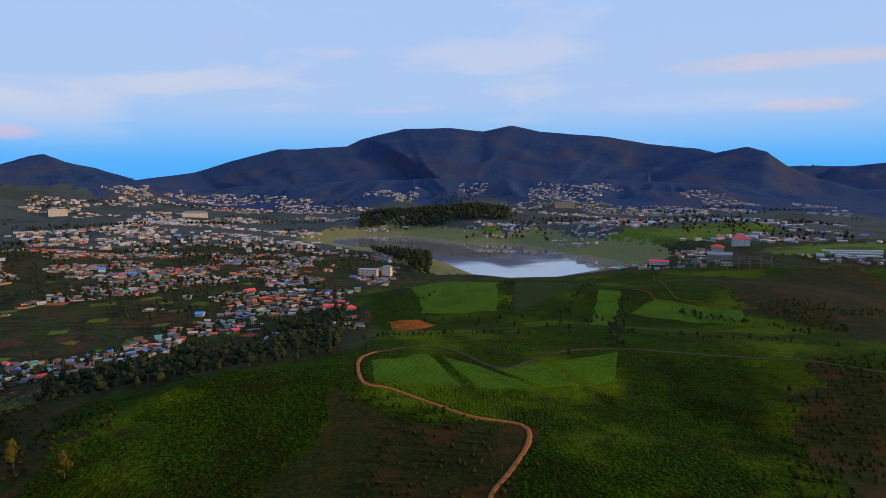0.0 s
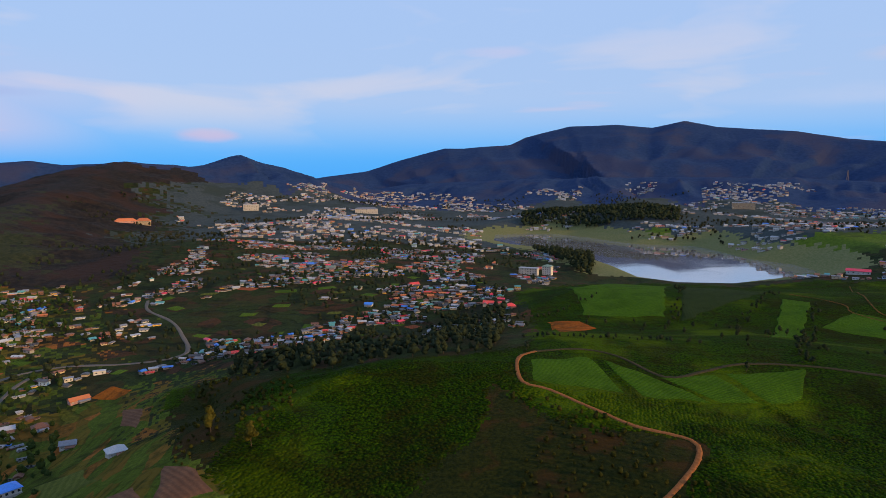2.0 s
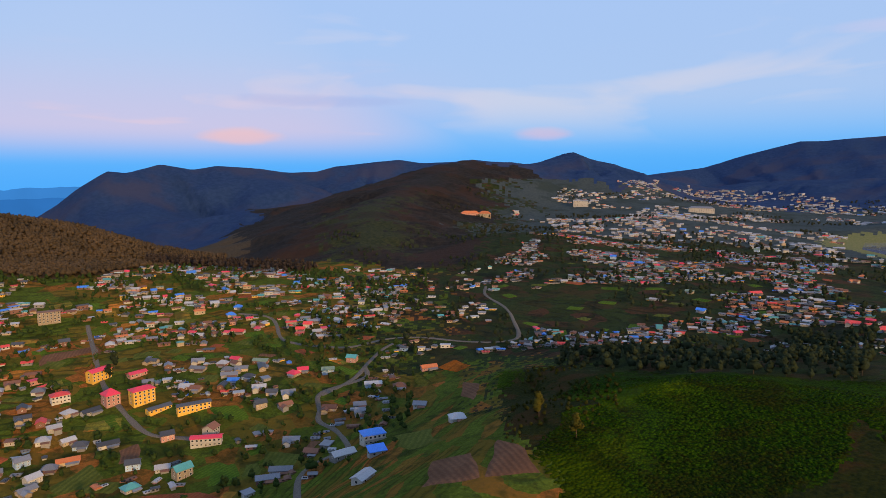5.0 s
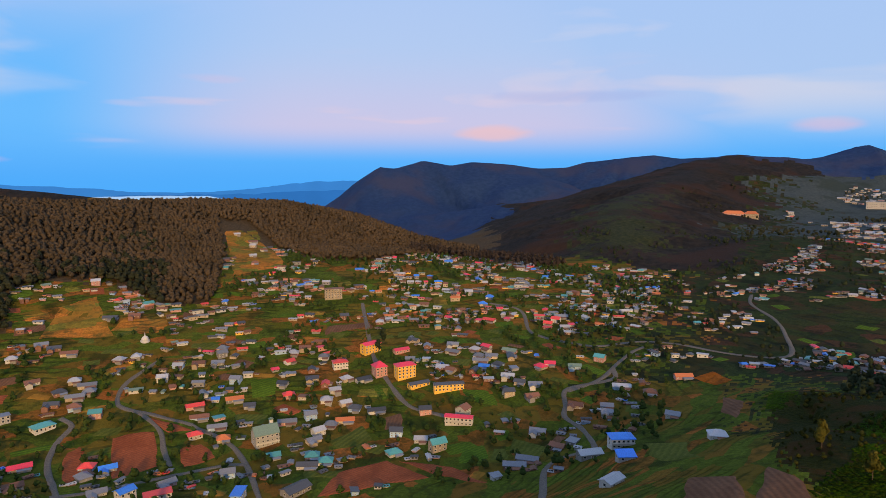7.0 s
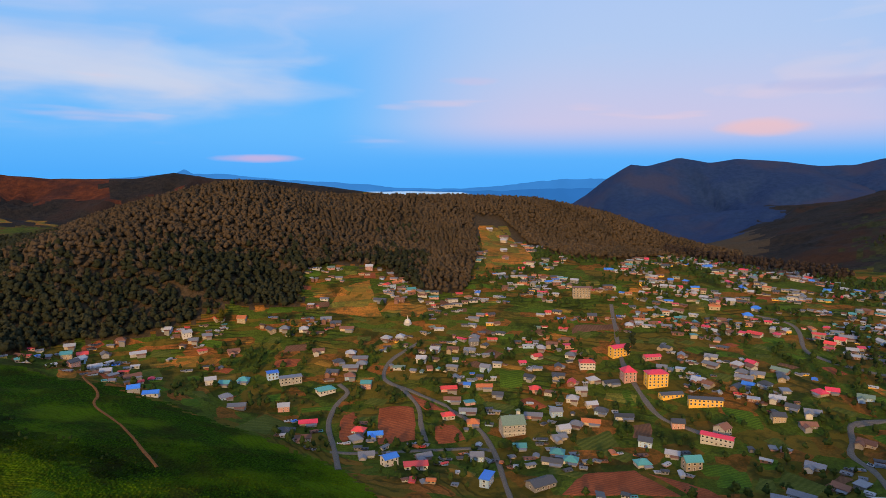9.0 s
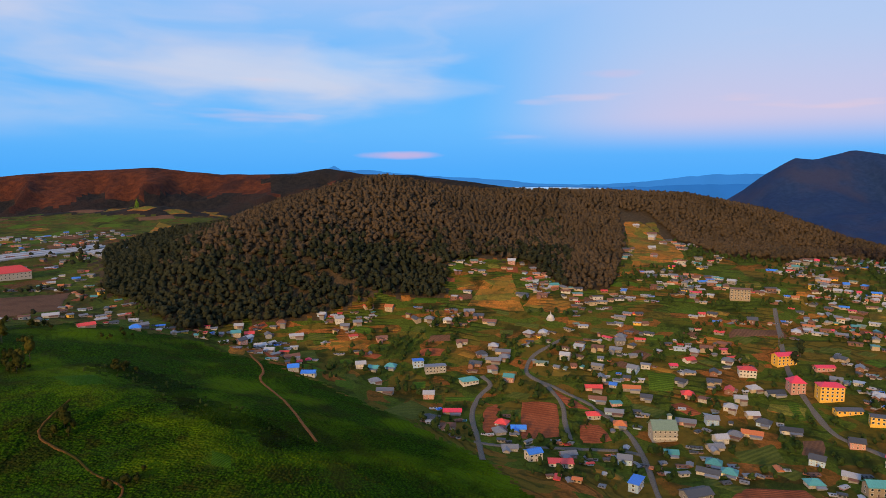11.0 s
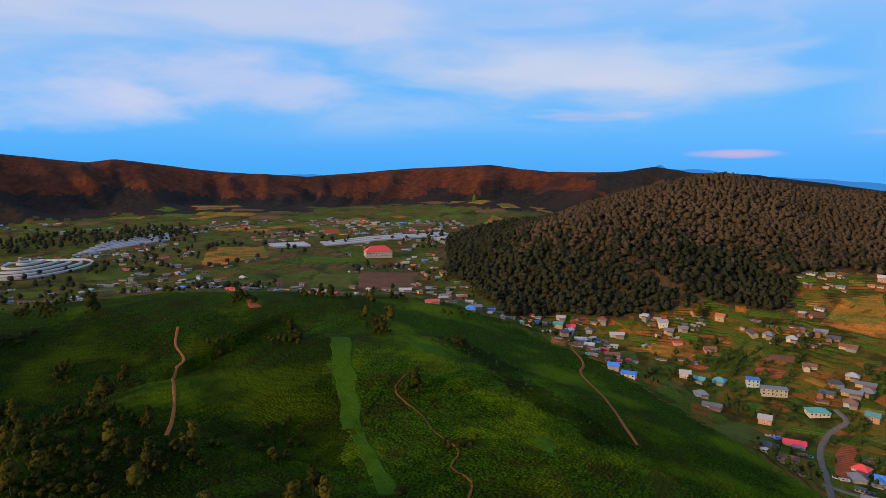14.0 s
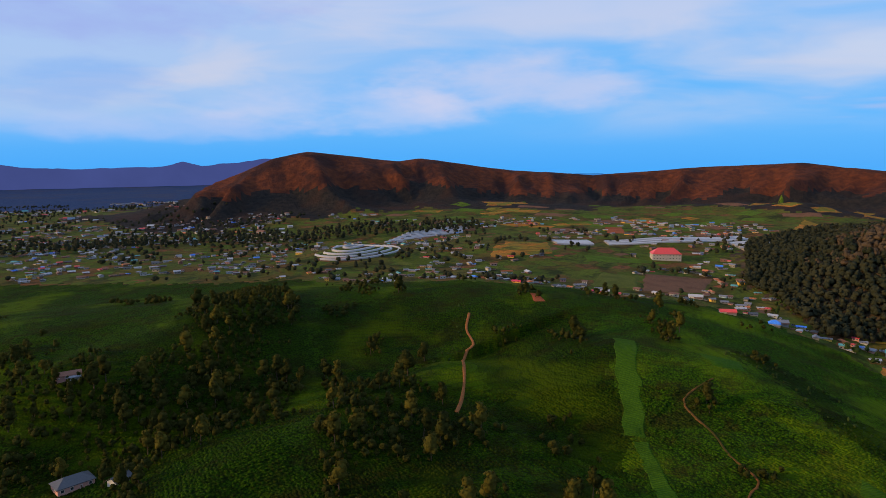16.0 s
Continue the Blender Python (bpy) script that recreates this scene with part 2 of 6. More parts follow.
TEA = tea_material("tea", 0.85)
# the same tea at higher gain, a sunlit slope painted into its colour
LIT_TEA = tea_material("lit_tea", 1.22)
# the same tea at lower gain, shade put into its colour
DIMMED_TEA = tea_material("dimmed_tea", 0.58)
VILLAGE = terrace_material("village_ground", (0.060, 0.082, 0.010), (0.24, 0.082, 0.020), (0.019, 0.026, 0.006), 1.5, 0.71)
SLOPE = terrace_material("terraced_slope", (0.024, 0.034, 0.011), (0.056, 0.028, 0.016), (0.008, 0.012, 0.007), 1.4, 0.74)
PLAIN = terrace_material("valley_fields", (0.062, 0.082, 0.012), (0.13, 0.055, 0.024), (0.015, 0.022, 0.008), 0.9, 0.74)
FOREST_FLOOR = material("forest_floor", [(0.040, 0.030, 0.017), (0.075, 0.052, 0.030)], 3.0, 30.0)
# pale bluish mist over the town is put into this ground colour
TOWN = material("misty_town_ground", [(0.032, 0.044, 0.046), (0.052, 0.064, 0.064), (0.026, 0.036, 0.030)], 6.0, 60.0)
# far woods, with the blue of distance haze put into the base colours
HAZED_WOODS = material("hazed_wooded_mountain", [(0.013, 0.031, 0.084), (0.022, 0.044, 0.108), (0.036, 0.041, 0.078)], 14.0, 260.0, bump=0.6)
DARK_WOODS = material("dark_woods", [(0.012, 0.012, 0.012), (0.028, 0.023, 0.019), (0.034, 0.020, 0.015)], 9.0, 90.0, bump=0.9)
HILL_GRASS = material("hill_grass", [(0.016, 0.021, 0.010), (0.038, 0.041, 0.017), (0.024, 0.021, 0.015)], 5.0, 70.0, bump=0.6)
# brown ridge, with the red of low sunlight put into its colours
SUN_RED_SLOPE = material("sun_red_ridge", [(0.050, 0.018, 0.012), (0.105, 0.033, 0.015), (0.026, 0.014, 0.013)], 12.0, 70.0, bump=0.8)
SHORE = material("grassy_shore", [(0.10, 0.115, 0.040), (0.16, 0.155, 0.070)], 3.0, 40.0)
WATER = water_material()
ASPHALT = material("asphalt", [(0.095, 0.085, 0.075), (0.15, 0.13, 0.11)], 0.8, 14.0, 0.85)
EARTH = material("earth_track", [(0.17, 0.066, 0.022), (0.25, 0.10, 0.036)], 1.2, 12.0)

SCRUB = material("wild_scrub", [(0.008, 0.012, 0.0025), (0.024, 0.026, 0.0045), (0.040, 0.020, 0.006)], 1.6, 16.0, bump=1.0)
MEADOW = material("bright_meadow", [(0.050, 0.085, 0.010), (0.085, 0.125, 0.014), (0.030, 0.045, 0.010)], 4.0, 45.0, bump=0.4)


# ---------------------------------------------------------------- the lie of the land
def polar(azimuth, distance):
    """A place by its azimuth (degrees to the left of north) and distance from the middle of the flight."""
    a = math.radians(azimuth)
    return -15.0 - distance * math.sin(a), -20.0 + distance * math.cos(a)


# spot heights of the open ground: azimuth, distance, height
SPOTS_VALLEY = [
    (0, 0, 4), (48, 335, -22), (58, 330, -33), (70, 330, -38), (85, 370, -46), (100, 430, -48), (112, 480, -34), (119, 410, -10),
    (75, 470, -22), (90, 540, -34), (102, 580, -32), (58, 470, -12), (44, 470, -6), (62, 660, -6), (76, 650, -4), (50, 230, -18),
    (88, 690, -2), (60, 1050, -60), (68, 1500, -90), (56, 720, -4), (50, 680, -2), (95, 640, -20), (118, 580, -28), (66, 230, -30),
    (80, 260, -38), (95, 310, -42),
]
SPOTS_NORTH = [
    (0, 460, 14), (-28, 450, 12), (-60, 400, 15), (32, 470, -6), (30, 700, 18), (36, 930, 44), (25, 1250, 48),
    (28, 1800, 62), (17, 780, 20), (10, 980, 1), (0, 800, -3), (-5, 1100, -3), (8, 1330, -3), (0, 1500, 6),
    (0, 1900, 48), (-20, 850, 1), (-24, 1250, 8), (-26, 1900, 34), (-34, 620, 4), (22, 480, -2), (15, 620, 8),
]
SPOTS_SOUTH = [
    (132, 480, 4), (140, 600, 12), (150, 760, 18), (162, 680, 8), (168, 850, 0), (185, 780, 4), (155, 1020, 32),
    (135, 860, 30), (122, 900, 40), (176, 1400, 12), (186, 2400, -10), (205, 600, 4), (110, 1300, 40), (90, 1700, -140),
    (270, 400, 12), (270, 2000, 20), (95, 3600, -260), (75, 3600, -260), (115, 3600, -200), (185, 4200, -40), (0, 4300, 150),
]
# crest lines: azimuth, distance, height; then the flank's slope, the rounding of the crest and its roughness
RIDGES = {
    "tea_hill": ([(-50, 230, 26), (-12, 250, 27), (8, 305, 30)], 0.30, 60, 1.0),
    "tea_shoulder": ([(8, 305, 30), (18, 300, 28), (27, 265, 25), (36, 190, 18), (40, 100, 12)], 0.52, 34, 1.0),
    "tea_knoll": ([(-40, 420, 33), (-14, 380, 34), (4, 352, 33), (20, 380, 18)], 0.30, 50, 1.0),
    "tea_back": ([(-60, 60, 22), (120, 40, 12), (150, 160, 4), (160, 250, 6)], 0.30, 80, 2.6),
    "tea_south": ([(116, 200, -6), (133, 330, 6), (140, 440, 21), (152, 480, 25), (165, 480, 20), (185, 470, 18)], 0.28, 60, 2.4),
    "tea_rim": ([(40, 300, -4), (33.2, 365, 7), (28.2, 340, 16), (20.8, 300, 29), (15.8, 312, 31)], 0.50, 14, 0.6),
    "tea_spur": ([(177.2, 225, 3), (174.8, 241, 6), (170.5, 250, 9), (166, 264, 10), (161.9, 290, 7), (157.6, 319, 5), (153.5, 336, 9)], 0.42, 9, 0.5),
    "tea_inner": ([(139.1, 354, 17), (131.6, 343, 14), (126.9, 326, 8), (122, 298, 3), (119, 260, 0)], 0.34, 14, 0.5),
    "tea_left": ([(192, 350, 4), (188.9, 367, 9), (184.5, 377, 15), (178.9, 392, 18), (172.6, 432, 24)], 0.36, 20, 0.8),
    "foot_hill": ([(149.5, 1230, 38), (146, 1180, 36), (143.5, 1100, 28)], 0.20, 40, 2.0),
    "foot_hill_west": ([(139, 1200, 30), (134.8, 1190, 34), (128.7, 1200, 44)], 0.20, 40, 2.0),
    "foot_knoll": ([(124.3, 1130, 50), (123.7, 1130, 50)], 0.34, 16, 1.0),
    "field_knoll": ([(147.5, 735, 19), (146, 735, 19)], 0.16, 30, 0.4),
    "round_hill": ([(160.8, 741, 19), (161.8, 741, 19)], 0.32, 10, 0.2),
    "field_hill": ([(8, 600, 12), (2, 560, 27), (-12, 560, 29), (-25, 590, 33), (-36, 480, 27)], 0.24, 60, 1.0),
    "green_hill": ([(-16, 1180, 40), (-24, 1240, 44)], 0.14, 100, 1.5),
    "green_hill_low": ([(-30, 900, 32), (-38, 980, 40)], 0.16, 90, 1.5),
    "lake_wood": ([(4, 1480, 38), (-2, 1500, 48), (-8, 1520, 34)], 0.22, 60, 1.5),
    "village_ridge": ([(92, 760, 26), (82, 760, 26), (68, 740, 20), (60, 720, 10)], 0.20, 60, 1.5),
    "wooded_hill": ([(124, 570, 0), (118, 640, 52), (112, 720, 76), (105, 800, 93), (98, 850, 80), (86, 960, 74), (79, 1010, 68), (73, 1040, 46), (67, 1040, 6), (60, 1000, -30)], 0.42, 40, 3.0),
    "wooded_hill_foot": ([(105, 780, 92), (96, 690, 30)], 0.34, 50, 2.0),
    "rear_ridge": ([(90, 1350, 58), (102, 1400, 94), (107, 1400, 98), (110, 1420, 110), (113, 1420, 98), (119, 1450, 100), (124, 1480, 114), (131, 1500, 106), (140, 1520, 88), (147, 1500, 100), (155, 1480, 128), (157, 1480, 121), (164.7, 1440, 143), (167.5, 1420, 128), (171, 1450, 90), (174, 1500, 40)], 0.40, 30, 9.0),
    "range": ([(79, 2350, -90), (74.8, 2350, 26), (73.4, 2350, 75), (71.7, 2350, 120), (71.2, 2350, 131), (69.8, 2350, 125), (67.4, 2450, 155), (65, 2450, 136), (63.1, 2450, 150), (60.3, 2450, 143), (57.6, 2600, 129), (54.9, 2600, 132), (53.3, 2600, 153), (50.4, 2600, 166), (47.7, 2600, 179), (45.7, 2600, 165), (42.7, 2600, 171), (40, 2500, 150)], 0.36, 16, 15.0),
    "range_shoulder": ([(75, 1900, -100), (68, 1900, -20), (60, 1900, 20), (52, 1800, 40)], 0.30, 60, 9.0),
    "spur": ([(41, 2000, 156), (44, 1750, 118), (47, 1500, 90), (49, 1250, 66), (49.5, 1120, 58), (50, 900, 22)], 0.30, 40, 6.0),
    "spur_west": ([(44, 1900, 140), (53, 1550, 60), (60, 1350, -20)], 0.34, 40, 6.0),
    "town_hill": ([(42, 2050, 156), (36.5, 2050, 148), (34, 2100, 166), (32.4, 2150, 190), (31, 2150, 168), (29, 2200, 150), (26.5, 2300, 114), (24, 2500, 90)], 0.34, 30, 7.0),
    "mountain": ([(28, 3300, 100), (24.3, 3500, 130), (22, 3600, 150), (19, 3650, 212), (15.2, 3700, 280), (13.5, 3700, 278), (9.4, 3750, 297), (8, 3800, 346), (4.5, 3850, 405), (0.5, 3850, 411), (-2.4, 3850, 390), (-4.9, 3850, 422), (-7.4, 3800, 380), (-13, 3750, 343), (-16.3, 3700, 297), (-20.3, 3600, 264), (-21.6, 3550, 240), (-23.9, 3450, 264), (-25.3, 3400, 237), (-26.8, 3400, 170), (-29, 3400, 110)], 0.30, 40, 22.0),
    "mountain_foot": ([(18, 2500, 92), (8, 2350, 110), (-3, 2300, 118), (-14, 2400, 112), (-22, 2500, 92)], 0.22, 80, 10.0),
    "east_hills": ([(-27, 4300, 180), (-31, 4300, 178), (-34, 4200, 200), (-50, 4000, 180)], 0.25, 80, 12.0),
}


def smooth_noise(x, y, size, seed):
    """Value noise with smooth steps, about -1 to 1."""
    u, v = np.asarray(x, float) / size + 137.31 * seed, np.asarray(y, float) / size - 71.77 * seed
    i, j = np.floor(u), np.floor(v)
    a, b = u - i, v - j
    a, b = a * a * (3 - 2 * a), b * b * (3 - 2 * b)

    def cell(p, q):
        return np.modf(np.abs(np.sin(p * 127.1 + q * 311.7 + seed * 17.3) * 43758.5453))[0] * 2 - 1

    low = cell(i, j) * (1 - a) + cell(i + 1, j) * a
    high = cell(i, j + 1) * (1 - a) + cell(i + 1, j + 1) * a
    return low * (1 - b) + high * b


def crest(x, y, line):
    """Distance from a crest line, the line's height there and the way along it."""
    points = [(*polar(a, d), z) for a, d, z in line]
    best, height, along, run = np.full(np.shape(x), 1e9), np.zeros(np.shape(x)), np.zeros(np.shape(x)), 0.0
    for (ax, ay, az), (bx, by, bz) in zip(points, points[1:]):
        dx, dy = bx - ax, by - ay
        s = np.clip(((x - ax) * dx + (y - ay) * dy) / (dx * dx + dy * dy), 0, 1)
        away = np.hypot(x - ax - s * dx, y - ay - s * dy)
        near = away < best
        best, height = np.where(near, away, best), np.where(near, az + s * (bz - az), height)
        along = np.where(near, run + s * math.hypot(dx, dy), along)
        run += math.hypot(dx, dy)
    return best, height, along


def ground_height(x, y):
    x, y = np.atleast_1d(np.asarray(x, float)), np.atleast_1d(np.asarray(y, float))
    far = np.hypot(x + 15, y + 20)
    top, under = np.zeros(np.shape(x)), np.zeros(np.shape(x))
    for a, d, z in SPOTS_VALLEY + SPOTS_NORTH + SPOTS_SOUTH:
        px, py = polar(a, d)
        w = ((x - px) ** 2 + (y - py) ** 2 + (20 + 0.12 * d) ** 2) ** -1.6
        top, under = top + w * z, under + w
    base = top / under + 0.8 * smooth_noise(x, y, 40, 3) + 1.5 * smooth_noise(x, y, 110, 4)
    soft = np.clip(0.012 * far, 2.5, 16)
    heights = [base]
    for n, (line, slope, rounding, rough) in enumerate(RIDGES.values()):
        away, high, along = crest(x, y, line)
        flank = high - slope * (np.sqrt(away**2 + rounding**2) - rounding)
        near = flank > base - 8 * soft - 2 * rough
        if np.any(near):
            u, v = x[near], y[near]
            gully = smooth_noise(u, v, 26 + 9 * rough, 10 + n) + 0.5 * smooth_noise(u, v, 11 + 4 * rough, 40 + n)
            if rough >= 6:  # spurs and ravines that run down from the crest
                w, d = 8 * rough, away[near]
                way = along[near] + 0.25 * d * smooth_noise(u, v, 3 * w, 70 + n)
                spur = np.abs(smooth_noise(way, 0.12 * d, w, 90 + n)) + 0.5 * np.abs(smooth_noise(way, 0.2 * d, 0.4 * w, 120 + n))
                flank[near] += (0.04 if rough > 20 else 0.30 if rough == 9 else 0.22) * np.minimum(d, 16 * rough) * np.clip((38 * rough - d) / (16 * rough), 0, 1) * (0.45 - spur)
            flank[near] += rough * gully * np.clip(away[near] / (60 + 8 * rough), 0.06, 1)
        heights.append(flank)
    peak = np.max(heights, 0)
    return peak + soft * np.log(sum(np.exp((h - peak) / soft) for h in heights)) - soft * 0.1


# outlines on the plan, x and y in metres
LAKE = [(-253, 1289), (-191, 1345), (-107, 1330), (20, 1180), (125, 1160), (180, 1005), (225, 955), (240, 890), (190, 832), (122, 768), (60, 760), (15, 790), (-16, 880), (-45, 945), (-106, 1060), (-190, 1117), (-236, 1180)]
TEA_NORTH = [(-243, 289), (-185, 296), (-152, 300), (-105, 297), (-66, 308), (-46, 330), (-60, 440), (-95, 560), (-66, 660), (-30, 720), (57, 712), (117, 695), (185, 735), (300, 700), (600, 600), (700, -100), (300, -720), (100, -760)]
TEA_SOUTH = [(-31, -680), (-160, -610), (-235, -470), (-338, -405), (-413, -372), (-426, -269), (-411, -208), (-381, -140), (-350, -97), (-319, -51), (-268, -20), (-215, 50), (-118, 130), (-112, 165), (-150, 183), (-205, 245)]
TEA_LAND = TEA_NORTH + TEA_SOUTH
FOREST = [(-443, -294), (-481, -271), (-508, -219), (-549, -173), (-562, -112), (-617, -118), (-645, -80), (-642, -43), (-596, -4), (-599, 34), (-749, 60), (-900, 66), (-905, 108), (-775, 138), (-705, 150), (-690, 204), (-720, 290), (-900, 480), (-1500, 400), (-1300, -300), (-900, -520), (-640, -520), (-520, -420)]


# overgrown parts of the tea, and grassy knolls by azimuth, distance and half sizes
HOLLOW = [(42, -383), (-20, -420), (-78, -497), (-129, -490), (-92, -342), (-62, -306), (-24, -294), (0, -290), (33, -304)]
GROVE = [(-65, -225), (-81, -284), (-114, -330), (-140, -338), (-142, -309), (-150, -275), (-122, -200), (-90, -180)]
OVERGROWN = [
    [(-45, 262), (22, 232), (40, 215), (16, 180), (-42, 186)], [(246, 661), (433, 654), (330, 430), (226, 337), (221, 396), (200, 463)], [(158, 299), (260, 330), (240, 160), (131, 150), (100, 190)],
    [(-224, 300), (-169, 300), (-128, 230), (-130, 170), (-170, 190)],
]
KNOLLS = [(-17.5, 1060, 95, 60), (-23, 1130, 80, 60), (-31, 930, 90, 55), (-2, 1260, 60, 30)]


# darker tea patches, mostly southern: shade of folds and flanks is in the colour
DIMMED_PATCHES = [HOLLOW, GROVE, [(-191, 223), (-113, 199), (-78, 175), (-79, 138), (-132, 130)], [(85, 300), (175, 308), (192, 250), (150, 165), (85, 172), (92, 240)], [(-124, -458), (-221, -425), (-177, -343), (-98, -342)], [(-243, -390), (-263, -353), (-246, -300), (-204, -243), (-175, -206), (-148, -240), (-185, -340)], [(-320, -262), (-318, -213), (-296, -168), (-276, -128), (-262, -140), (-276, -180), (-293, -220), (-296, -256)]]


def within(x, y, outlines, loose=24.0):
    """Inside any of the outlines, with ragged edges."""
    u, v = x + loose * smooth_noise(x, y, 55, 97) + 0.35 * loose * smooth_noise(x, y, 14, 103), y + loose * smooth_noise(x, y, 55, 98) + 0.35 * loose * smooth_noise(x, y, 14, 104)
    hit = np.zeros(np.shape(x), bool)
    for outline in outlines:
        hit |= inside(u, v, outline)
    return hit


def on_knoll(x, y):
    hit = np.zeros(np.shape(x), bool)
    for a, d, wide, deep in KNOLLS:
        px, py = polar(a, d)
        hit |= ((x - px) / wide) ** 2 + ((y - py) / deep) ** 2 < 1
    return hit


def young(x, y):
    """Where sunlight is put into the tea's colour as brightness: the outer face of the southern hill."""
    return (x < -185 + 50 * smooth_noise(x, y, 60, 101)) & (y < -30) & (y > -310 + 40 * smooth_noise(x, y, 60, 102))


def inside(x, y, outline):
    x, y = np.asarray(x, float), np.asarray(y, float)
    odd = np.zeros(np.shape(x), bool)
    for (ax, ay), (bx, by) in zip(outline, outline[1:] + outline[:1]):
        if ay != by:
            odd ^= ((ay > y) != (by > y)) & (x < (bx - ax) * (y - ay) / (by - ay) + ax)
    return odd


def edge_distance(x, y, outline, closed=True):
    best = np.full(np.shape(x), 1e9)
    for (ax, ay), (bx, by) in zip(outline, outline[1:] + (outline[:1] if closed else [])):
        dx, dy = bx - ax, by - ay
        s = np.clip(((x - ax) * dx + (y - ay) * dy) / max(dx * dx + dy * dy, 1e-6), 0, 1)
        best = np.minimum(best, np.hypot(x - ax - s * dx, y - ay - s * dy))
    return best


def surface(x, y):
    """The ground's height, with the lake's bed sunk into it."""
    z = ground_height(x, y)
    shore = np.full(np.shape(z), 999.0)
    near = (np.abs(np.asarray(x)) < 500) & (np.asarray(y) > 600) & (np.asarray(y) < 1500) | np.zeros(np.shape(z), bool)
    shore[near] = edge_distance(np.broadcast_to(x, z.shape)[near], np.broadcast_to(y, z.shape)[near], LAKE)
    depth = np.where(inside(x, y, LAKE), -shore, shore)
    return np.where(depth < 120, np.where(depth < 0, np.maximum(-4, 0.4 + 0.15 * depth), np.minimum(np.maximum(z, 0.5), 0.5 + np.maximum(0, depth) * 0.09 + np.maximum(z - 2, 0) * np.clip(depth / 120, 0, 1))), z)


def add_mesh(name, verts, faces, materials, parent=None, smooth=False, face_materials=None):
    mesh = bpy.data.meshes.new(name)
    mesh.from_pydata(verts, [], faces)
    for m in materials if isinstance(materials, (list, tuple)) else [materials]:
        mesh.materials.append(m)
    if face_materials is not None:
        mesh.polygons.foreach_set("material_index", np.asarray(face_materials, np.int32))
    if smooth:
        mesh.polygons.foreach_set("use_smooth", np.ones(len(mesh.polygons), bool))
    mesh.update()
    ob = new(name, mesh)
    ob.parent = parent
    return ob


def build_ground():
    seen = np.concatenate([np.arange(-42.0, -36.0, 0.4), np.arange(-36.0, 42.0, 0.26), np.arange(42.0, 200.0, 0.4)])
    behind = np.arange(200.0, 318.0, 2.0)
    turn = np.radians(np.concatenate([seen, behind]))
    rings = np.concatenate([np.linspace(6, 60, 8), np.geomspace(64, 4950, 470)])
    a, r = np.meshgrid(turn, rings)
    x, y = -15 - r * np.sin(a), -20 + r * np.cos(a)
    z = surface(x, y)
    rows, cols = x.shape
    verts = np.stack([x, y, z], -1).reshape(-1, 3).tolist() + [(-15.0, -20.0, float(surface(-15.0, -20.0)[0]))]
    i, j = np.meshgrid(np.arange(rows - 1), np.arange(cols), indexing="ij")
    k = (j + 1) % cols
    quads = np.stack([i * cols + j, i * cols + k, (i + 1) * cols + k, (i + 1) * cols + j], -1).reshape(-1, 4)[:, ::-1]
    faces = quads.tolist() + [(int(c), int((c + 1) % cols), rows * cols) for c in range(cols)]
    px, py = x.reshape(-1)[quads].mean(1), y.reshape(-1)[quads].mean(1)
    loose, reach = np.random.default_rng(3), 1.5 + 0.007 * np.hypot(px + 15, py + 20)
    px, py = px + 4 * smooth_noise(px, py, 14, 91) + reach * loose.uniform(-1, 1, px.shape), py + 4 * smooth_noise(px, py, 14, 92) + reach * loose.uniform(-1, 1, py.shape)
    far = np.hypot(px + 15, py + 20)
    angle = np.degrees(np.arctan2(-(px + 15), py + 20)) % 360
    angle = angle + np.where((far > 420) & (angle > 20) & (angle < 330), 4.0 * smooth_noise(px, py, 130, 93) + 1.5 * smooth_noise(px, py, 40, 94), 0)
    far = far * (1 + 0.06 * smooth_noise(px, py, 110, 95) + 0.02 * smooth_noise(px, py, 30, 96))
    pz = z.reshape(-1)[quads].mean(1)
    zone = np.full(len(quads), 1)
    north = (angle < 58) | (angle > 310)
    zone[north & (far > 300) & ((angle + 6 * loose.uniform(-1, 1, px.shape) < np.where(far < 430, 34, 47)) | (angle > 310))] = 2
    zone[(angle > 122) & (angle < 210)] = 3
    zone[((angle + 3 * loose.uniform(-1, 1, px.shape) < 38) | (angle > 310)) & (far > 1050)] = 4
    # far and high ground takes the haze-tinted woods colour
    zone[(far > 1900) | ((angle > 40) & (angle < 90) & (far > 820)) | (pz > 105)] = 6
    spur = edge_distance(px, py, [polar(44, 1750), polar(47, 1500), polar(49.5, 1120), polar(50, 900)], False)
    zone[(angle > 36) & (angle < 62) & (far > 780) & (far < 2000) & (zone == 6)] = 9
    zone[(spur < 45 + 55 * smooth_noise(px, py, 90, 6) + 30 * smooth_noise(px, py, 30, 16) + 40 * loose.uniform(-1, 1, px.shape)) & (far > 800) & (far < 1450)] = 10
    zone[(angle > 60) & (angle < 98) & (far > 780) & (far < 1350)] = 5
    zone[inside(px, py, FOREST)] = 5
    ridge, _, _ = crest(px, py, RIDGES["rear_ridge"][0])
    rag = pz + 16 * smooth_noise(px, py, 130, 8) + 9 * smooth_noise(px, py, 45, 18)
    back = (ridge < 480) & (far > 950) & (angle > 96) & (angle < 182)
    zone[back] = 3
    zone[back & ((ridge + 90 * smooth_noise(px, py, 120, 9) + 40 * smooth_noise(px, py, 40, 19) < 320) | (angle < 118))] = 9
    # the ridge's upper part takes the sun-reddened colour
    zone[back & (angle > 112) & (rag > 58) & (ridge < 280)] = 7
    zone[inside(px, py, TEA_LAND)] = 0
    zone[(zone == 0) & young(px, py)] = 13
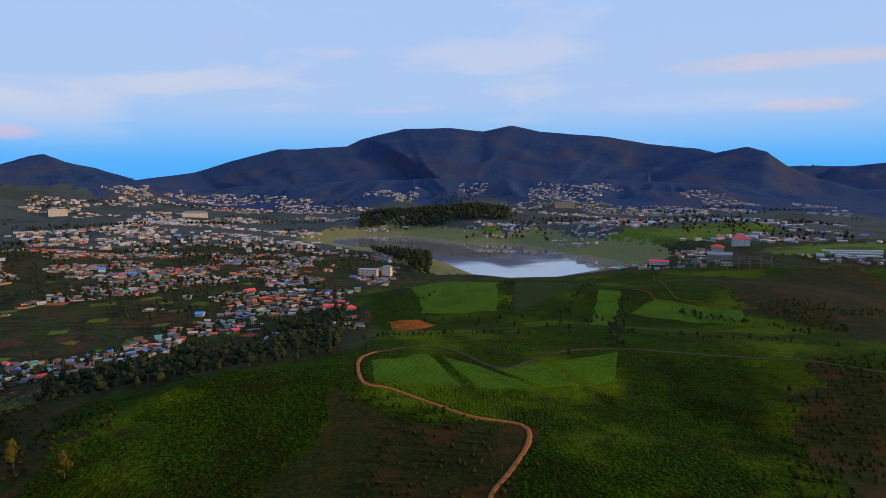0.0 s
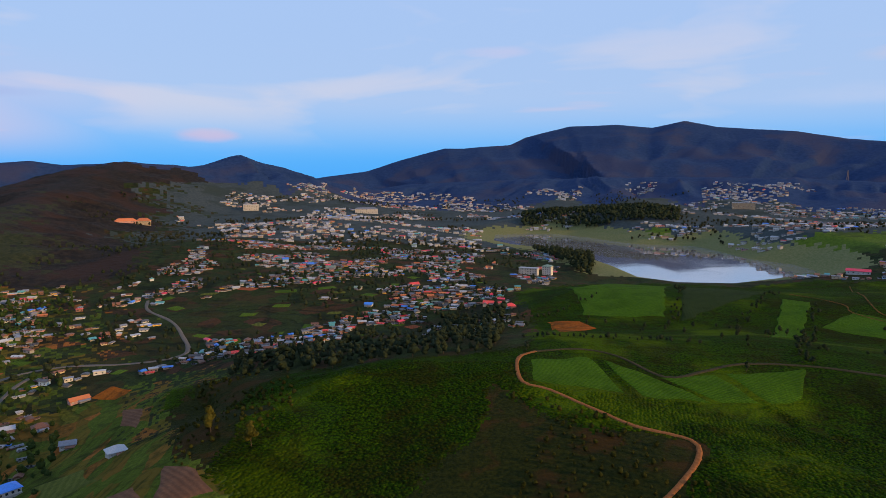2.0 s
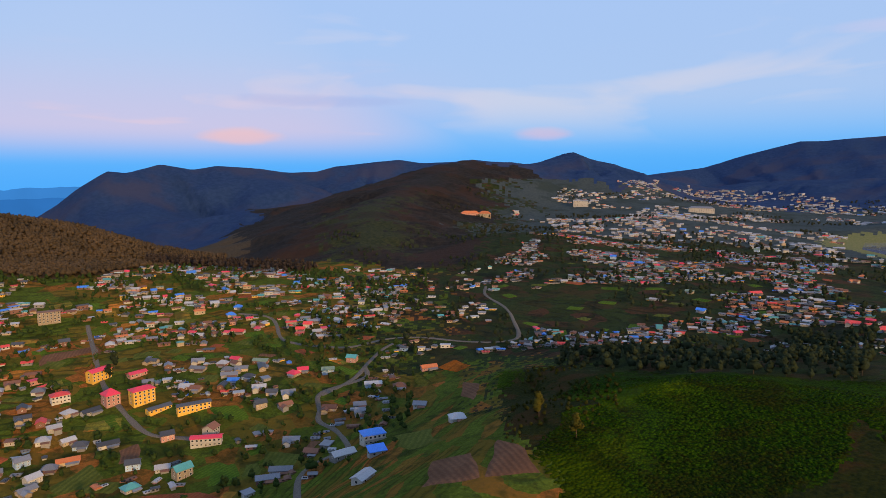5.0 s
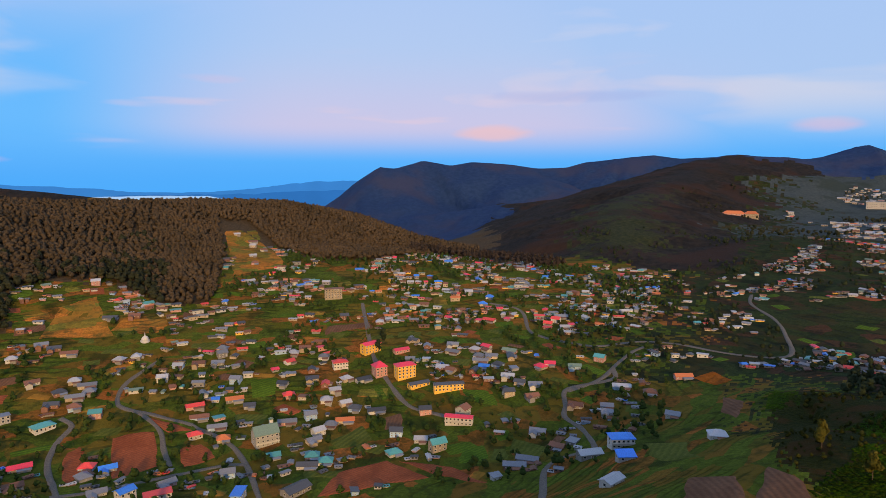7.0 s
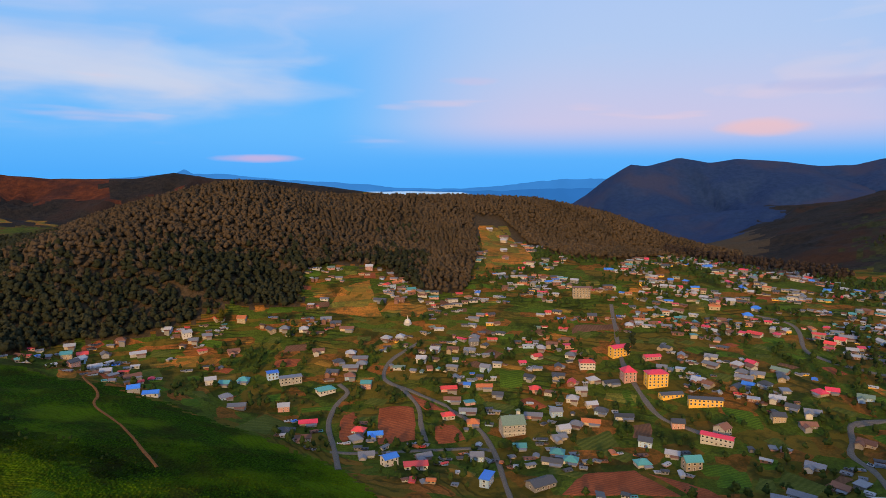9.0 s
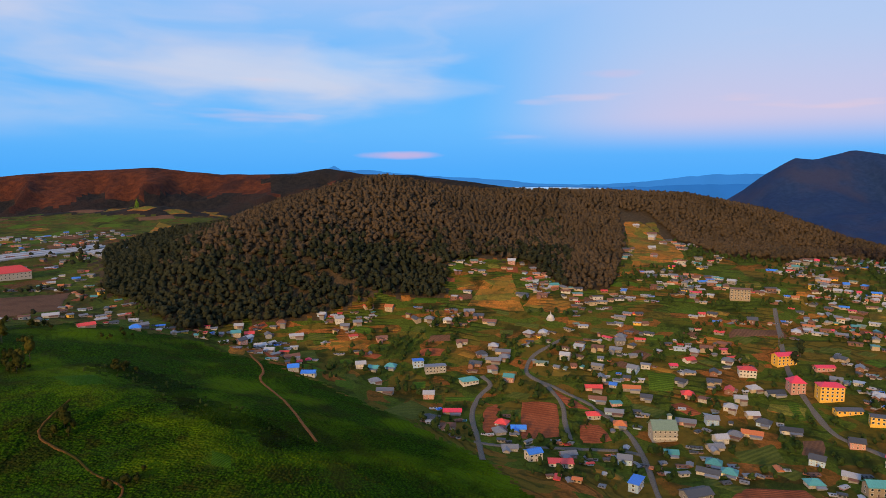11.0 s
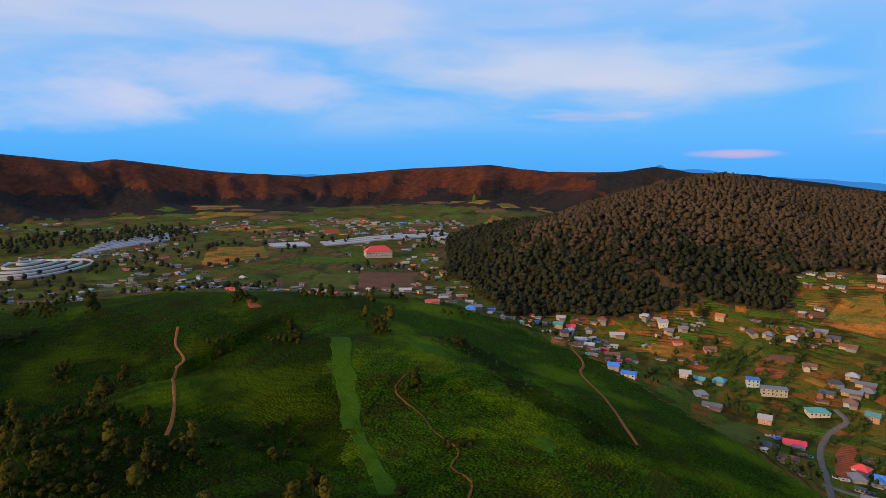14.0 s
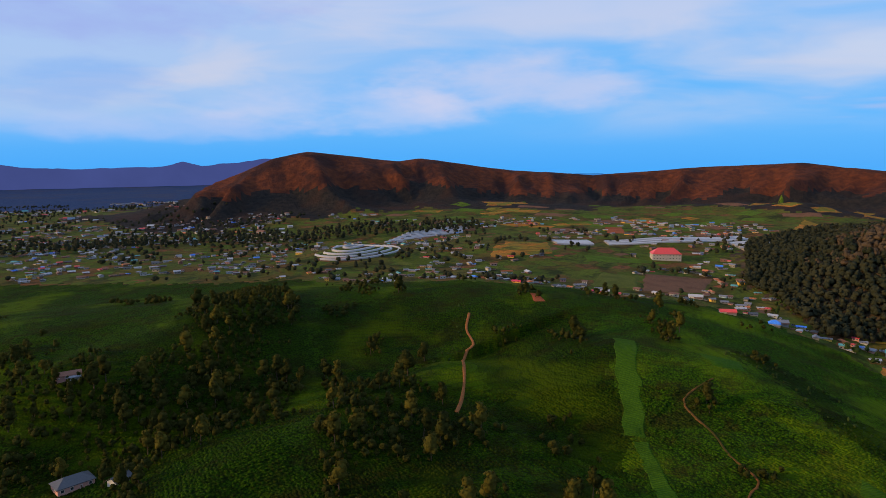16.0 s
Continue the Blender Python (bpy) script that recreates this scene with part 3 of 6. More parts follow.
    zone[within(px, py, DIMMED_PATCHES, 12) & ((zone == 0) | (zone == 13))] = 14
    zone[within(px, py, OVERGROWN, 20) & ((zone == 0) | (zone == 13) | (zone == 14))] = 11
    zone[on_knoll(px + 12 * smooth_noise(px, py, 50, 99), py) & (zone != 0) & (zone != 13)] = 12
    shore = edge_distance(px, py, LAKE)
    zone[(shore < 60 + 20 * smooth_noise(px, py, 60, 5)) & (py > 780)] = 8
    ground = add_mesh("ground", verts, faces, [TEA, VILLAGE, SLOPE, PLAIN, TOWN, FOREST_FLOOR, HAZED_WOODS, SUN_RED_SLOPE, SHORE, DARK_WOODS, HILL_GRASS, SCRUB, MEADOW, LIT_TEA, DIMMED_TEA], None, True, list(zone) + [0] * cols)
    return tagged(ground, "rolling hill country of tea, terraces, woods and bare soil", "ground", kind="structure")


build_ground()
water = add_mesh("water", [(x, y, 0.0) for x, y in LAKE], [tuple(range(len(LAKE)))[::-1]], WATER)
tagged(water, "still grey lake mirroring the pale sky", "lake", kind="structure")


def resample(line, step):
    """Points along a smooth curve through the given ones."""
    pts = [np.array(p, float) for p in line]
    pts = [2 * pts[0] - pts[1], *pts, 2 * pts[-1] - pts[-2]]
    out = []
    for a, b, c, d in zip(pts, pts[1:], pts[2:], pts[3:]):
        count = max(2, int(np.hypot(*(c - b)) / step))
        for s in np.arange(count) / count:
            out.append(0.5 * (2 * b + (c - a) * s + (2 * a - 5 * b + 4 * c - d) * s**2 + (3 * b - a - 3 * c + d) * s**3))
    return np.array(out + [pts[-2]])


ROAD_LINES = []


def ribbon(name, line, width, surface_material, label, lift=0.35):
    """A road or track laid along the ground, with a slightly raised bed and sloping edges."""
    mid = resample(line, 4.0)
    ROAD_LINES.append((mid, width))
    ahead = np.gradient(mid, axis=0)
    side = np.stack([-ahead[:, 1], ahead[:, 0]], -1) / np.hypot(ahead[:, 0], ahead[:, 1])[:, None]
    across = np.array([-0.75, -0.5, -0.15, 0.2, 0.5, 0.75])
    wide = width * (1 + 0.22 * smooth_noise(mid[:, 0], mid[:, 1], 9, 7) + 0.12 * smooth_noise(mid[:, 0], mid[:, 1], 28, 17))
    place = mid[:, None] + side[:, None] * (across * wide[:, None])[..., None]
    z = surface(place[..., 0], place[..., 1]) + np.where(np.abs(across) < 0.6, lift, -0.6)
    verts = np.concatenate([place, z[..., None]], -1).reshape(-1, 3).tolist()
    w = len(across)
    faces = [(i * w + j, (i + 1) * w + j, (i + 1) * w + j + 1, i * w + j + 1) for i in range(len(mid) - 1) for j in range(w - 1)]
    ob = add_mesh(name, verts, faces, surface_material, None, True)
    return tagged(ob, label, "road", kind="structure")


ROADS = {
    "main": [(-190, 110), (-223, 136), (-253, 157), (-259, 173), (-254, 186), (-285, 202), (-308, 206), (-320, 215), (-337, 226), (-338, 240), (-334, 262), (-347, 272)],
    "far": [(-528, 274), (-500, 290), (-454, 271), (-434, 271), (-413, 278), (-389, 292), (-383, 325), (-363, 344), (-327, 356), (-301, 383), (-338, 427), (-372, 456), (-416, 482), (-440, 510)],
    "loop": [(-319, -51), (-350, -57), (-385, -65), (-412, -64), (-429, -58), (-440, -65)],
    "church": [(-286, 33), (-310, 32), (-333, 32), (-357, 31), (-383, 25), (-411, 7), (-438, -27), (-452, -35), (-475, -30), (-502, -10)],
    "hotel": [(-341, 156), (-358, 145), (-376, 135), (-410, 134), (-451, 137), (-496, 146), (-563, 161)],
}
ROADS["lane"] = [(-346, -59), (-349, -39), (-352, -17), (-357, 8), (-357, 23), (-351, 32)]
ROADS["link"] = [(-336, 227), (-339, 256), (-352, 279), (-366, 305), (-371, 323)]
for line in ROADS.values():
    ribbon("road", line, 2.7, ASPHALT, "narrow grey asphalt road winding between houses")
ribbon("track", [(-436, -24), (-410, -11), (-388, -9), (-366, -6)], 2.4, ASPHALT, "grey lane between red fields")
WORN_EARTH = material("worn_track", [(0.060, 0.040, 0.010), (0.15, 0.062, 0.020), (0.030, 0.034, 0.006)], 2.5, 14.0)
TRACKS = {
    "north": [(10, 175), (10, 188), (17, 200), (25, 219), (24, 233), (5, 240), (-9, 251), (-29, 266), (-41, 270), (-47, 291), (-47, 306), (-41, 313)],
    "east": [(211, 693), (167, 505), (180, 473), (210, 447), (175, 459), (150, 484), (149, 503), (124, 541)],
    "village": [(-430, -232), (-390, -203), (-366, -193), (-340, -170), (-302, -142), (-275, -122)],
    "field": [(-261, -235), (-243, -233), (-234, -227), (-227, -206), (-218, -190), (-212, -173), (-200, -168), (-197, -156), (-186, -150)],
    "south": [(-212, -385), (-201, -369), (-195, -350), (-183, -341), (-163, -304), (-141, -272)],
}
for line in TRACKS.values():
    ribbon("track", line, 1.5 if line is TRACKS["north"] else 1.3 if line in (TRACKS["south"], TRACKS["village"]) else 0.8, WORN_EARTH if line in (TRACKS["field"], TRACKS["east"]) else EARTH, "bare orange earth track through the tea")
DARK_EARTH = material("dark_track", [(0.030, 0.026, 0.014), (0.055, 0.045, 0.024)], 1.2, 12.0)
ribbon("track", [(-41, 313), (-21, 323), (-3, 318), (19, 298), (36, 308), (55, 321), (84, 323), (123, 313), (165, 304), (195, 289), (230, 270)], 1.4, DARK_EARTH, "dark foot track along the tea hill")


# ---------------------------------------------------------------- shared building helpers
def ground_at(x, y):
    return float(surface(x, y)[0])


def box(bm, lo, hi, index=0):
    """A box between two corners; gives back its faces."""
    v = [bm.verts.new((x, y, z)) for x in (lo[0], hi[0]) for y in (lo[1], hi[1]) for z in (lo[2], hi[2])]
    faces = []
    for q in ((0, 1, 3, 2), (4, 6, 7, 5), (0, 4, 5, 1), (2, 3, 7, 6), (0, 2, 6, 4), (1, 5, 7, 3)):
        f = bm.faces.new([v[k] for k in q])
        f.material_index = index
        faces.append(f)
    return faces


def part(name, bm, materials, parent, label="", smooth=False):
    """Links a bmesh as one mesh object under a thing or a part."""
    mesh = bpy.data.meshes.new(name)
    bmesh.ops.recalc_face_normals(bm, faces=bm.faces)
    bm.to_mesh(mesh)
    bm.free()
    for m in materials if isinstance(materials, (list, tuple)) else [materials]:
        mesh.materials.append(m)
    if smooth:
        mesh.polygons.foreach_set("use_smooth", np.ones(len(mesh.polygons), bool))
    ob = new(name, mesh)
    ob.parent = parent
    return tagged(ob, label)


ROOFS = {
    "grey": plain("tin_grey", (0.16, 0.17, 0.20), 0.45, vary=0.25),
    "white": plain("tin_white", (0.36, 0.37, 0.40), 0.45, vary=0.15),
    "dark": plain("tin_dark", (0.055, 0.058, 0.068), 0.5, vary=0.3),
    "rust": plain("tin_rust", (0.17, 0.075, 0.045), 0.7, vary=0.3),
    "red": plain("roof_red", (0.60, 0.055, 0.050), 0.5, vary=0.15),
    "pink": plain("roof_crimson", (0.66, 0.040, 0.085), 0.5, vary=0.1),
    "orange": plain("roof_orange", (0.50, 0.15, 0.045), 0.6, vary=0.2),
    "blue": plain("roof_blue", (0.040, 0.20, 0.72), 0.45, vary=0.15),
    "teal": plain("roof_teal", (0.070, 0.27, 0.28), 0.5, vary=0.2),
    "green": plain("roof_green", (0.14, 0.20, 0.15), 0.5, vary=0.2),
}
ROOF_WORDS = {"grey": "grey tin", "white": "pale tin", "dark": "dark grey", "rust": "rusty tin", "red": "red", "pink": "crimson", "orange": "orange tiled", "blue": "bright blue", "teal": "teal", "green": "grey-green"}
WALLS = {
    "white": plain("wall_white", (0.44, 0.42, 0.38), 0.8, vary=0.3, patch=2.0),
    "cream": plain("wall_cream", (0.38, 0.30, 0.20), 0.8, vary=0.3),
    "yellow": plain("wall_yellow", (0.72, 0.42, 0.06), 0.8, vary=0.1),
    "pink": plain("wall_pink", (0.45, 0.24, 0.20), 0.8, vary=0.15),
    "brick": plain("wall_brick", (0.20, 0.10, 0.07), 0.85, vary=0.2),
    "blue": plain("wall_blue", (0.30, 0.42, 0.56), 0.8, vary=0.15),
    "grey": plain("wall_grey", (0.22, 0.21, 0.20), 0.85, vary=0.2),
}
WALL_WORDS = {"white": "whitewashed", "cream": "cream-painted", "yellow": "yellow-painted", "pink": "pink-painted", "brick": "bare brick", "blue": "pale blue", "grey": "grey plastered"}
FRAME = plain("window_frame", (0.58, 0.56, 0.52), 0.6)
GLASS = plain("window_glass", (0.030, 0.036, 0.045), 0.12, gloss=0.6, bump=0.0)
DOOR = plain("door_wood", (0.13, 0.065, 0.035), 0.6)
TRUNK = plain("bark", (0.075, 0.055, 0.040), 0.9, gloss=0.1)


def roof_shell(bm, w, d, h, rise, kind, over=0.5, thick=0.22):
    """A pitched roof with overhang and thickness over a plan w by d, its eaves at height h."""
    x, y = w / 2 + over, d / 2 + over
    if kind == "hip":
        run = min(x, y) * 0.9
        ring = [(-x, -y), (x, -y), (x, y), (-x, y)]
        top = [(-x + run, 0), (x - run, 0)]
        faces = [(0, 1, 5, 4), (2, 3, 4, 5), (1, 2, 5), (3, 0, 4)]
        pts = [(*p, h) for p in ring] + [(*p, h + rise) for p in top]
    elif kind == "shed":
        pts = [(-x, -y, h), (x, -y, h), (x, y, h + rise), (-x, y, h + rise)]
        faces = [(0, 1, 2, 3)]
    elif kind == "flat":
        pts = [(-x, -y, h), (x, -y, h), (x, y, h), (-x, y, h)]
        faces = [(0, 1, 2, 3)]
    else:
        pts = [(-x, -y, h), (x, -y, h), (x, 0, h + rise), (-x, 0, h + rise), (x, y, h), (-x, y, h)]
        faces = [(0, 1, 2, 3), (3, 2, 4, 5)]
    low = [bm.verts.new(p) for p in pts]
    high = [bm.verts.new((a, b, c + thick)) for a, b, c in pts]
    edges = {}
    for f in faces:
        bm.faces.new([high[k] for k in f])
        bm.faces.new([low[k] for k in f[::-1]])
        for a, b in zip(f, f[1:] + f[:1]):
            edges[frozenset((a, b))] = None if frozenset((a, b)) in edges else (a, b)
    for e in edges.values():
        if e:
            bm.faces.new([low[e[0]], low[e[1]], high[e[1]], high[e[0]]])


def wall_shell(bm, w, d, h, rise, kind, foot=3.0):
    """Outer walls down into the slope, with gables where the roof has them."""
    x, y = w / 2, d / 2
    if kind == "gable":
        side = [(-y, -foot), (y, -foot), (y, h), (0, h + rise * y / (y + 0.5)), (-y, h)]
    elif kind == "shed":
        side = [(-y, -foot), (y, -foot), (y, h + rise * 0.92), (-y, h + rise * 0.08)]
    else:
        side = [(-y, -foot), (y, -foot), (y, h), (-y, h)]
    a = [bm.verts.new((-x, p, q)) for p, q in side]
    b = [bm.verts.new((x, p, q)) for p, q in side]
    bm.faces.new(a)
    bm.faces.new(b[::-1])
    for k in range(len(side)):
        m = (k + 1) % len(side)
        bm.faces.new([a[k], a[m], b[m], b[k]])


def opening(name, parent, at, side, wide, high, kinds):
    """A window or door set in a wall: a frame standing proud and a pane or leaf sunk in it. side: the wall's outward turn in degrees."""
    inner = "leaf" if name == "door" else "pane"
    key = (name, wide, high)
    if key not in opening.made:
        t = 0.12
        bm = bmesh.new()
        for lo, hi in (((-wide / 2, 0), (-wide / 2 + t, high)), ((wide / 2 - t, 0), (wide / 2, high)), ((-wide / 2 + t, high - t), (wide / 2 - t, high)), ((-wide / 2 + t, 0), (wide / 2 - t, t))):
            box(bm, (lo[0], -0.10, lo[1]), (hi[0], 0.02, hi[1]))
        filling = bmesh.new()
        box(filling, (-wide / 2 + t, -0.05, t), (wide / 2 - t, 0.01, high - t))
        meshes = []
        for word, made, m in ((name, bm, kinds[0]), (inner, filling, kinds[1])):
            mesh = bpy.data.meshes.new(word)
            bmesh.ops.recalc_face_normals(made, faces=made.faces)
            made.to_mesh(mesh)
            made.free()
            mesh.materials.append(m)
            meshes.append(mesh)
        opening.made[key] = meshes
    ob, filled = new(name, opening.made[key][0]), new(inner, opening.made[key][1])
    ob.parent, filled.parent = parent, ob
    ob.matrix_basis = pose(*at, 0, 0, side)
    return ob


opening.made = {}


def building(name, w, d, storeys, kind, wall, roof, rise=None, bays=3, floor=2.9, balcony=False, window=(1.3, 1.3), sides=True, back=True, annex=False, wing=False):
    """A house as an Empty at its base with wall, roof, door and window parts. The front looks along -y."""
    house = new(name)
    h = storeys * floor + 0.2
    rise = (0.2 if kind == "flat" else d * 0.24) if rise is None else rise
    bm = bmesh.new()
    wall_shell(bm, w, d, h, rise, kind)
    part("wall", bm, WALLS[wall], house)
    bm = bmesh.new()
    roof_shell(bm, w, d, h + 0.02, rise, kind)
    part("roof", bm, ROOFS[roof], house)
    if wing:  # a gabled wing across the front
        bm = bmesh.new()
        wall_shell(bm, 4.2, 3.6, h - 0.1, 1.2, "gable")
        bmesh.ops.rotate(bm, verts=bm.verts, cent=(0, 0, 0), matrix=Matrix.Rotation(math.pi / 2, 3, "Z"))
        bmesh.ops.translate(bm, verts=bm.verts, vec=(-w / 2 + 2.1, -d / 2 - 1.6, 0))
        arm = part("wing", bm, WALLS[wall], house)
        bm = bmesh.new()
        roof_shell(bm, 4.2, 3.6, h - 0.08, 1.2, "gable", 0.4, 0.18)
        bmesh.ops.rotate(bm, verts=bm.verts, cent=(0, 0, 0), matrix=Matrix.Rotation(math.pi / 2, 3, "Z"))
        bmesh.ops.translate(bm, verts=bm.verts, vec=(-w / 2 + 2.1, -d / 2 - 1.6, 0))
        part("wing_roof", bm, ROOFS[roof], arm)
    if annex:  # a lean-to at the back with a lower roof
        bm = bmesh.new()
        wall_shell(bm, w * 0.55, 2.0, h - 0.55, 0.40, "shed")
        bmesh.ops.translate(bm, verts=bm.verts, vec=(w * 0.18, -d / 2 - 1.003, 0))
        lean = part("annex", bm, WALLS["grey"], house)
        bm = bmesh.new()
        roof_shell(bm, w * 0.55, 2.0, h - 0.53, 0.40, "shed", 0.3, 0.14)
        bmesh.ops.translate(bm, verts=bm.verts, vec=(w * 0.18, -d / 2 - 1.303, 0))
        part("annex_roof", bm, ROOFS["rust" if roof in ("grey", "red", "white") else "grey"], lean)
    for s in range(storeys):
        z = 0.36 * floor + s * floor
        for b in range(bays):
            x = (b + 0.5) / bays * w - w / 2
            if s == 0 and b == bays // 2:
                opening("door", house, (x, -d / 2, 0.05), 0, 0.95, min(1.8, floor - 0.15), (FRAME, DOOR))
            else:
                opening("window", house, (x, -d / 2, z), 0, *window, (FRAME, GLASS))
            if back and b % 2 == 0:
                opening("window", house, (x, d / 2, z), 180, *window, (FRAME, GLASS))
        if sides:
            opening("window", house, (-w / 2, 0, z), -90, *window, (FRAME, GLASS))
            opening("window", house, (w / 2, 0, z), 90, *window, (FRAME, GLASS))
        if balcony and s:
            bm = bmesh.new()
            box(bm, (-w / 2 + 0.05, -d / 2 - 1.3, s * floor - 0.18), (w / 2 - 0.05, -d / 2 - 0.003, s * floor))
            box(bm, (-w / 2 + 0.05, -d / 2 - 1.3, s * floor + 0.003), (w / 2 - 0.05, -d / 2 - 1.2, s * floor + 0.8))
            part("balcony", bm, WALLS["white"], house)
    return house


def put(house, x, y, turn, label, category="house", group=""):
    house.matrix_basis = pose(x, y, ground_at(x, y), 0, 0, turn)
    return tagged(house, label, category, group)


def facing(x, y, wobble=0.0):
    """The turn that makes a front look back over the valley towards the tea hill."""
    return math.degrees(math.atan2(-20 - y, -15 - x)) + 90 + wobble


HOUSE_KINDS = {  # width, depth, storeys, roof, bays
    "cottage": (7.0, 4.8, 1, "gable", 3),
    "row": (10.8, 4.6, 1, "gable", 4),
    "square": (7.2, 6.0, 1, "hip", 3),
    "tall": (7.0, 5.6, 2, "gable", 3),
    "flat": (6.4, 4.8, 1, "flat", 3),
    "hut": (4.6, 3.4, 1, "shed", 2),
    "angle": (8.4, 4.8, 1, "gable", 3),
}
BUILT = {}
TAKEN = []  # x, y, radius of what stands already


def house(x, y, kind, roof, wall, turn):
    w, d, storeys, form, bays = HOUSE_KINDS[kind]
    key = (kind, roof, wall)
    word = {"cottage": "small", "row": "long low", "square": "square", "tall": "two-storey", "flat": "flat-roofed", "hut": "tiny", "angle": "L-shaped"}[kind]
    label = f"{word} {WALL_WORDS[wall]} house under a {ROOF_WORDS[roof]} roof"
    at = pose(x, y, ground_at(x, y), 0, 0, turn)
    if key in BUILT:
        ob = copy_thing(BUILT[key], at)
    else:
        ob = BUILT[key] = building("house", w, d, storeys, form, wall, roof, bays=bays, back=storeys > 1, floor=1.45, window=(0.8, 0.6), rise=None if form == "flat" else d * (0.2 if form == "shed" else 0.34), annex=kind in ("cottage", "square", "row"), wing=kind == "angle")
        ob.matrix_basis = at
        tagged(ob, label, "house", "houses of the village")
    TAKEN.append((x, y, 0.62 * max(w, d)))
    return ob


# ---------------------------------------------------------------- landmarks of the valley village
def landmark(name, x, y, turn, label, category, radius, **how):
    ob = put(building(name, **how), x, y, turn, label, category)
    TAKEN.append((x, y, radius))
    return ob


landmark("hotel", -470, 139, facing(-470, 139, 38), "four-storey yellow hotel block with a crimson roof", "hotel", 18, w=14.5, d=6.9, storeys=3, kind="gable", wall="yellow", roof="pink", rise=1.7, bays=5, floor=2.15)
landmark("hotel_annex", -459, 160, facing(-459, 160, 30), "cream annex with a long crimson roof", "building", 12, w=12.0, d=5.2, storeys=1, kind="gable", wall="pink", roof="pink", bays=4, floor=2.15)
landmark("hotel", -416, 147, facing(-416, 147, 24), "five-storey yellow hotel with crimson roofs", "hotel", 18, w=13.5, d=8.2, storeys=4, kind="hip", wall="yellow", roof="pink", rise=1.87, bays=5, floor=2.15)
landmark("hotel_wing", -427, 132, facing(-427, 132, 24), "pink hotel wing with a steep crimson roof", "building", 10, w=8.5, d=8.5, storeys=3, kind="hip", wall="pink", roof="pink", rise=3.40, bays=3, floor=2.15)
landmark("restaurant", -398, 150, facing(-398, 150, 30), "low yellow restaurant under dark blue-grey roofs", "building", 12, w=14.6, d=5.2, storeys=1, kind="gable", wall="yellow", roof="dark", bays=5, floor=2.15)
landmark("school_block", -382, 165, facing(-382, 165, 14), "long yellow two-storey block with a dark roof", "building", 16, w=19.8, d=5.2, storeys=2, kind="gable", wall="yellow", roof="dark", rise=1.02, bays=8, floor=2.15)
landmark("guest_house", -338, 152, facing(-338, 152, -8), "white two-storey guest house with balconies and crimson roof", "guest house", 14, w=16.3, d=5.2, storeys=2, kind="gable", wall="white", roof="pink", rise=1.10, bays=7, balcony=True, floor=2.15)
landmark("house", -347, 159, facing(-347, 159, 60), "tall white house with a dusky gable roof", "house", 9, w=6.9, d=6.9, storeys=2, kind="gable", wall="white", roof="rust", rise=2.21, floor=2.15)
landmark("villa", -447, 109, facing(-447, 109, 12), "three-storey white villa with pinkish red roof", "villa", 12, w=10.3, d=6.9, storeys=2, kind="hip", wall="white", roof="red", rise=1.70, bays=5, balcony=True, floor=2.15)
church = landmark("villa", -374, 45, facing(-374, 45, 18), "large white villa with a grey-green gable roof and turret", "villa", 14, w=13.5, d=10.0, storeys=3, kind="gable", wall="white", roof="green", rise=4.2, bays=5, balcony=True, floor=2.15)
bm = bmesh.new()
box(bm, (3.4, 1.6, 6.0), (5.4, 3.6, 12.6))
part("turret", bm, WALLS["white"], church)
bm = bmesh.new()
roof_shell(bm, 2.0, 2.0, 12.62, 1.0, "hip", 0.4)
bmesh.ops.translate(bm, verts=bm.verts, vec=(4.4, 2.6, 0))
part("turret_roof", bm, ROOFS["green"], church)
landmark("hotel", -244, 194, facing(-244, 194, 22), "white four-storey guest house with a bright blue roof", "guest house", 14, w=11.2, d=7.7, storeys=2, kind="hip", wall="white", roof="blue", rise=2.0, bays=5, floor=2.2, balcony=True)
landmark("shed", -224, 180, facing(-224, 180, 22), "low annex with a bright blue tin roof", "shed", 7, w=7.7, d=5.2, storeys=1, kind="shed", wall="white", roof="blue", bays=2, floor=2.15)
landmark("shed", -246, 177, facing(-246, 177, 30), "row of huts under pale tin roofs", "shed", 8, w=11.2, d=6.0, storeys=1, kind="gable", wall="grey", roof="white", bays=3, floor=2.15)
landmark("shed", -200, 153, facing(-200, 153, 60), "long shed with a curved pale roof", "shed", 7, w=9.5, d=5.2, storeys=1, kind="gable", wall="white", roof="white", bays=2, floor=2.15)
landmark("house", -315, 128, facing(-315, 128, 30), "white house with a tall teal roof", "house", 9, w=8.6, d=6.0, storeys=2, kind="gable", wall="cream", roof="teal", rise=2.38, floor=2.15)
landmark("apartment_block", -582, 139, facing(-582, 139, 6), "four-storey tan apartment block with a flat roof", "apartment block", 14, w=15.5, d=7.7, storeys=4, kind="flat", wall="cream", roof="rust", bays=6, floor=2.15)
landmark("house", -445, -99, facing(-445, -99, 10), "long white two-storey house beside the road", "house", 12, w=14.6, d=6.0, storeys=2, kind="flat", wall="white", roof="grey", bays=6, floor=2.15)
landmark("house", -452, -113, facing(-452, -113, 10), "white house with a blue tank deck on its roof", "house", 9, w=7.4, d=6.0, storeys=2, kind="flat", wall="blue", roof="blue", bays=3, floor=2.15)
landmark("house", -401, -176, facing(-401, -176, -12), "white house with a bright blue roof", "house", 9, w=9.0, d=6.0, storeys=1, kind="gable", wall="white", roof="blue", floor=2.15)
landmark("house", -430, -73, facing(-430, -73, 24), "white bungalow with a broad teal roof", "house", 11, w=11.2, d=7.7, storeys=1, kind="hip", wall="white", roof="teal", rise=1.87, bays=5, floor=2.15)
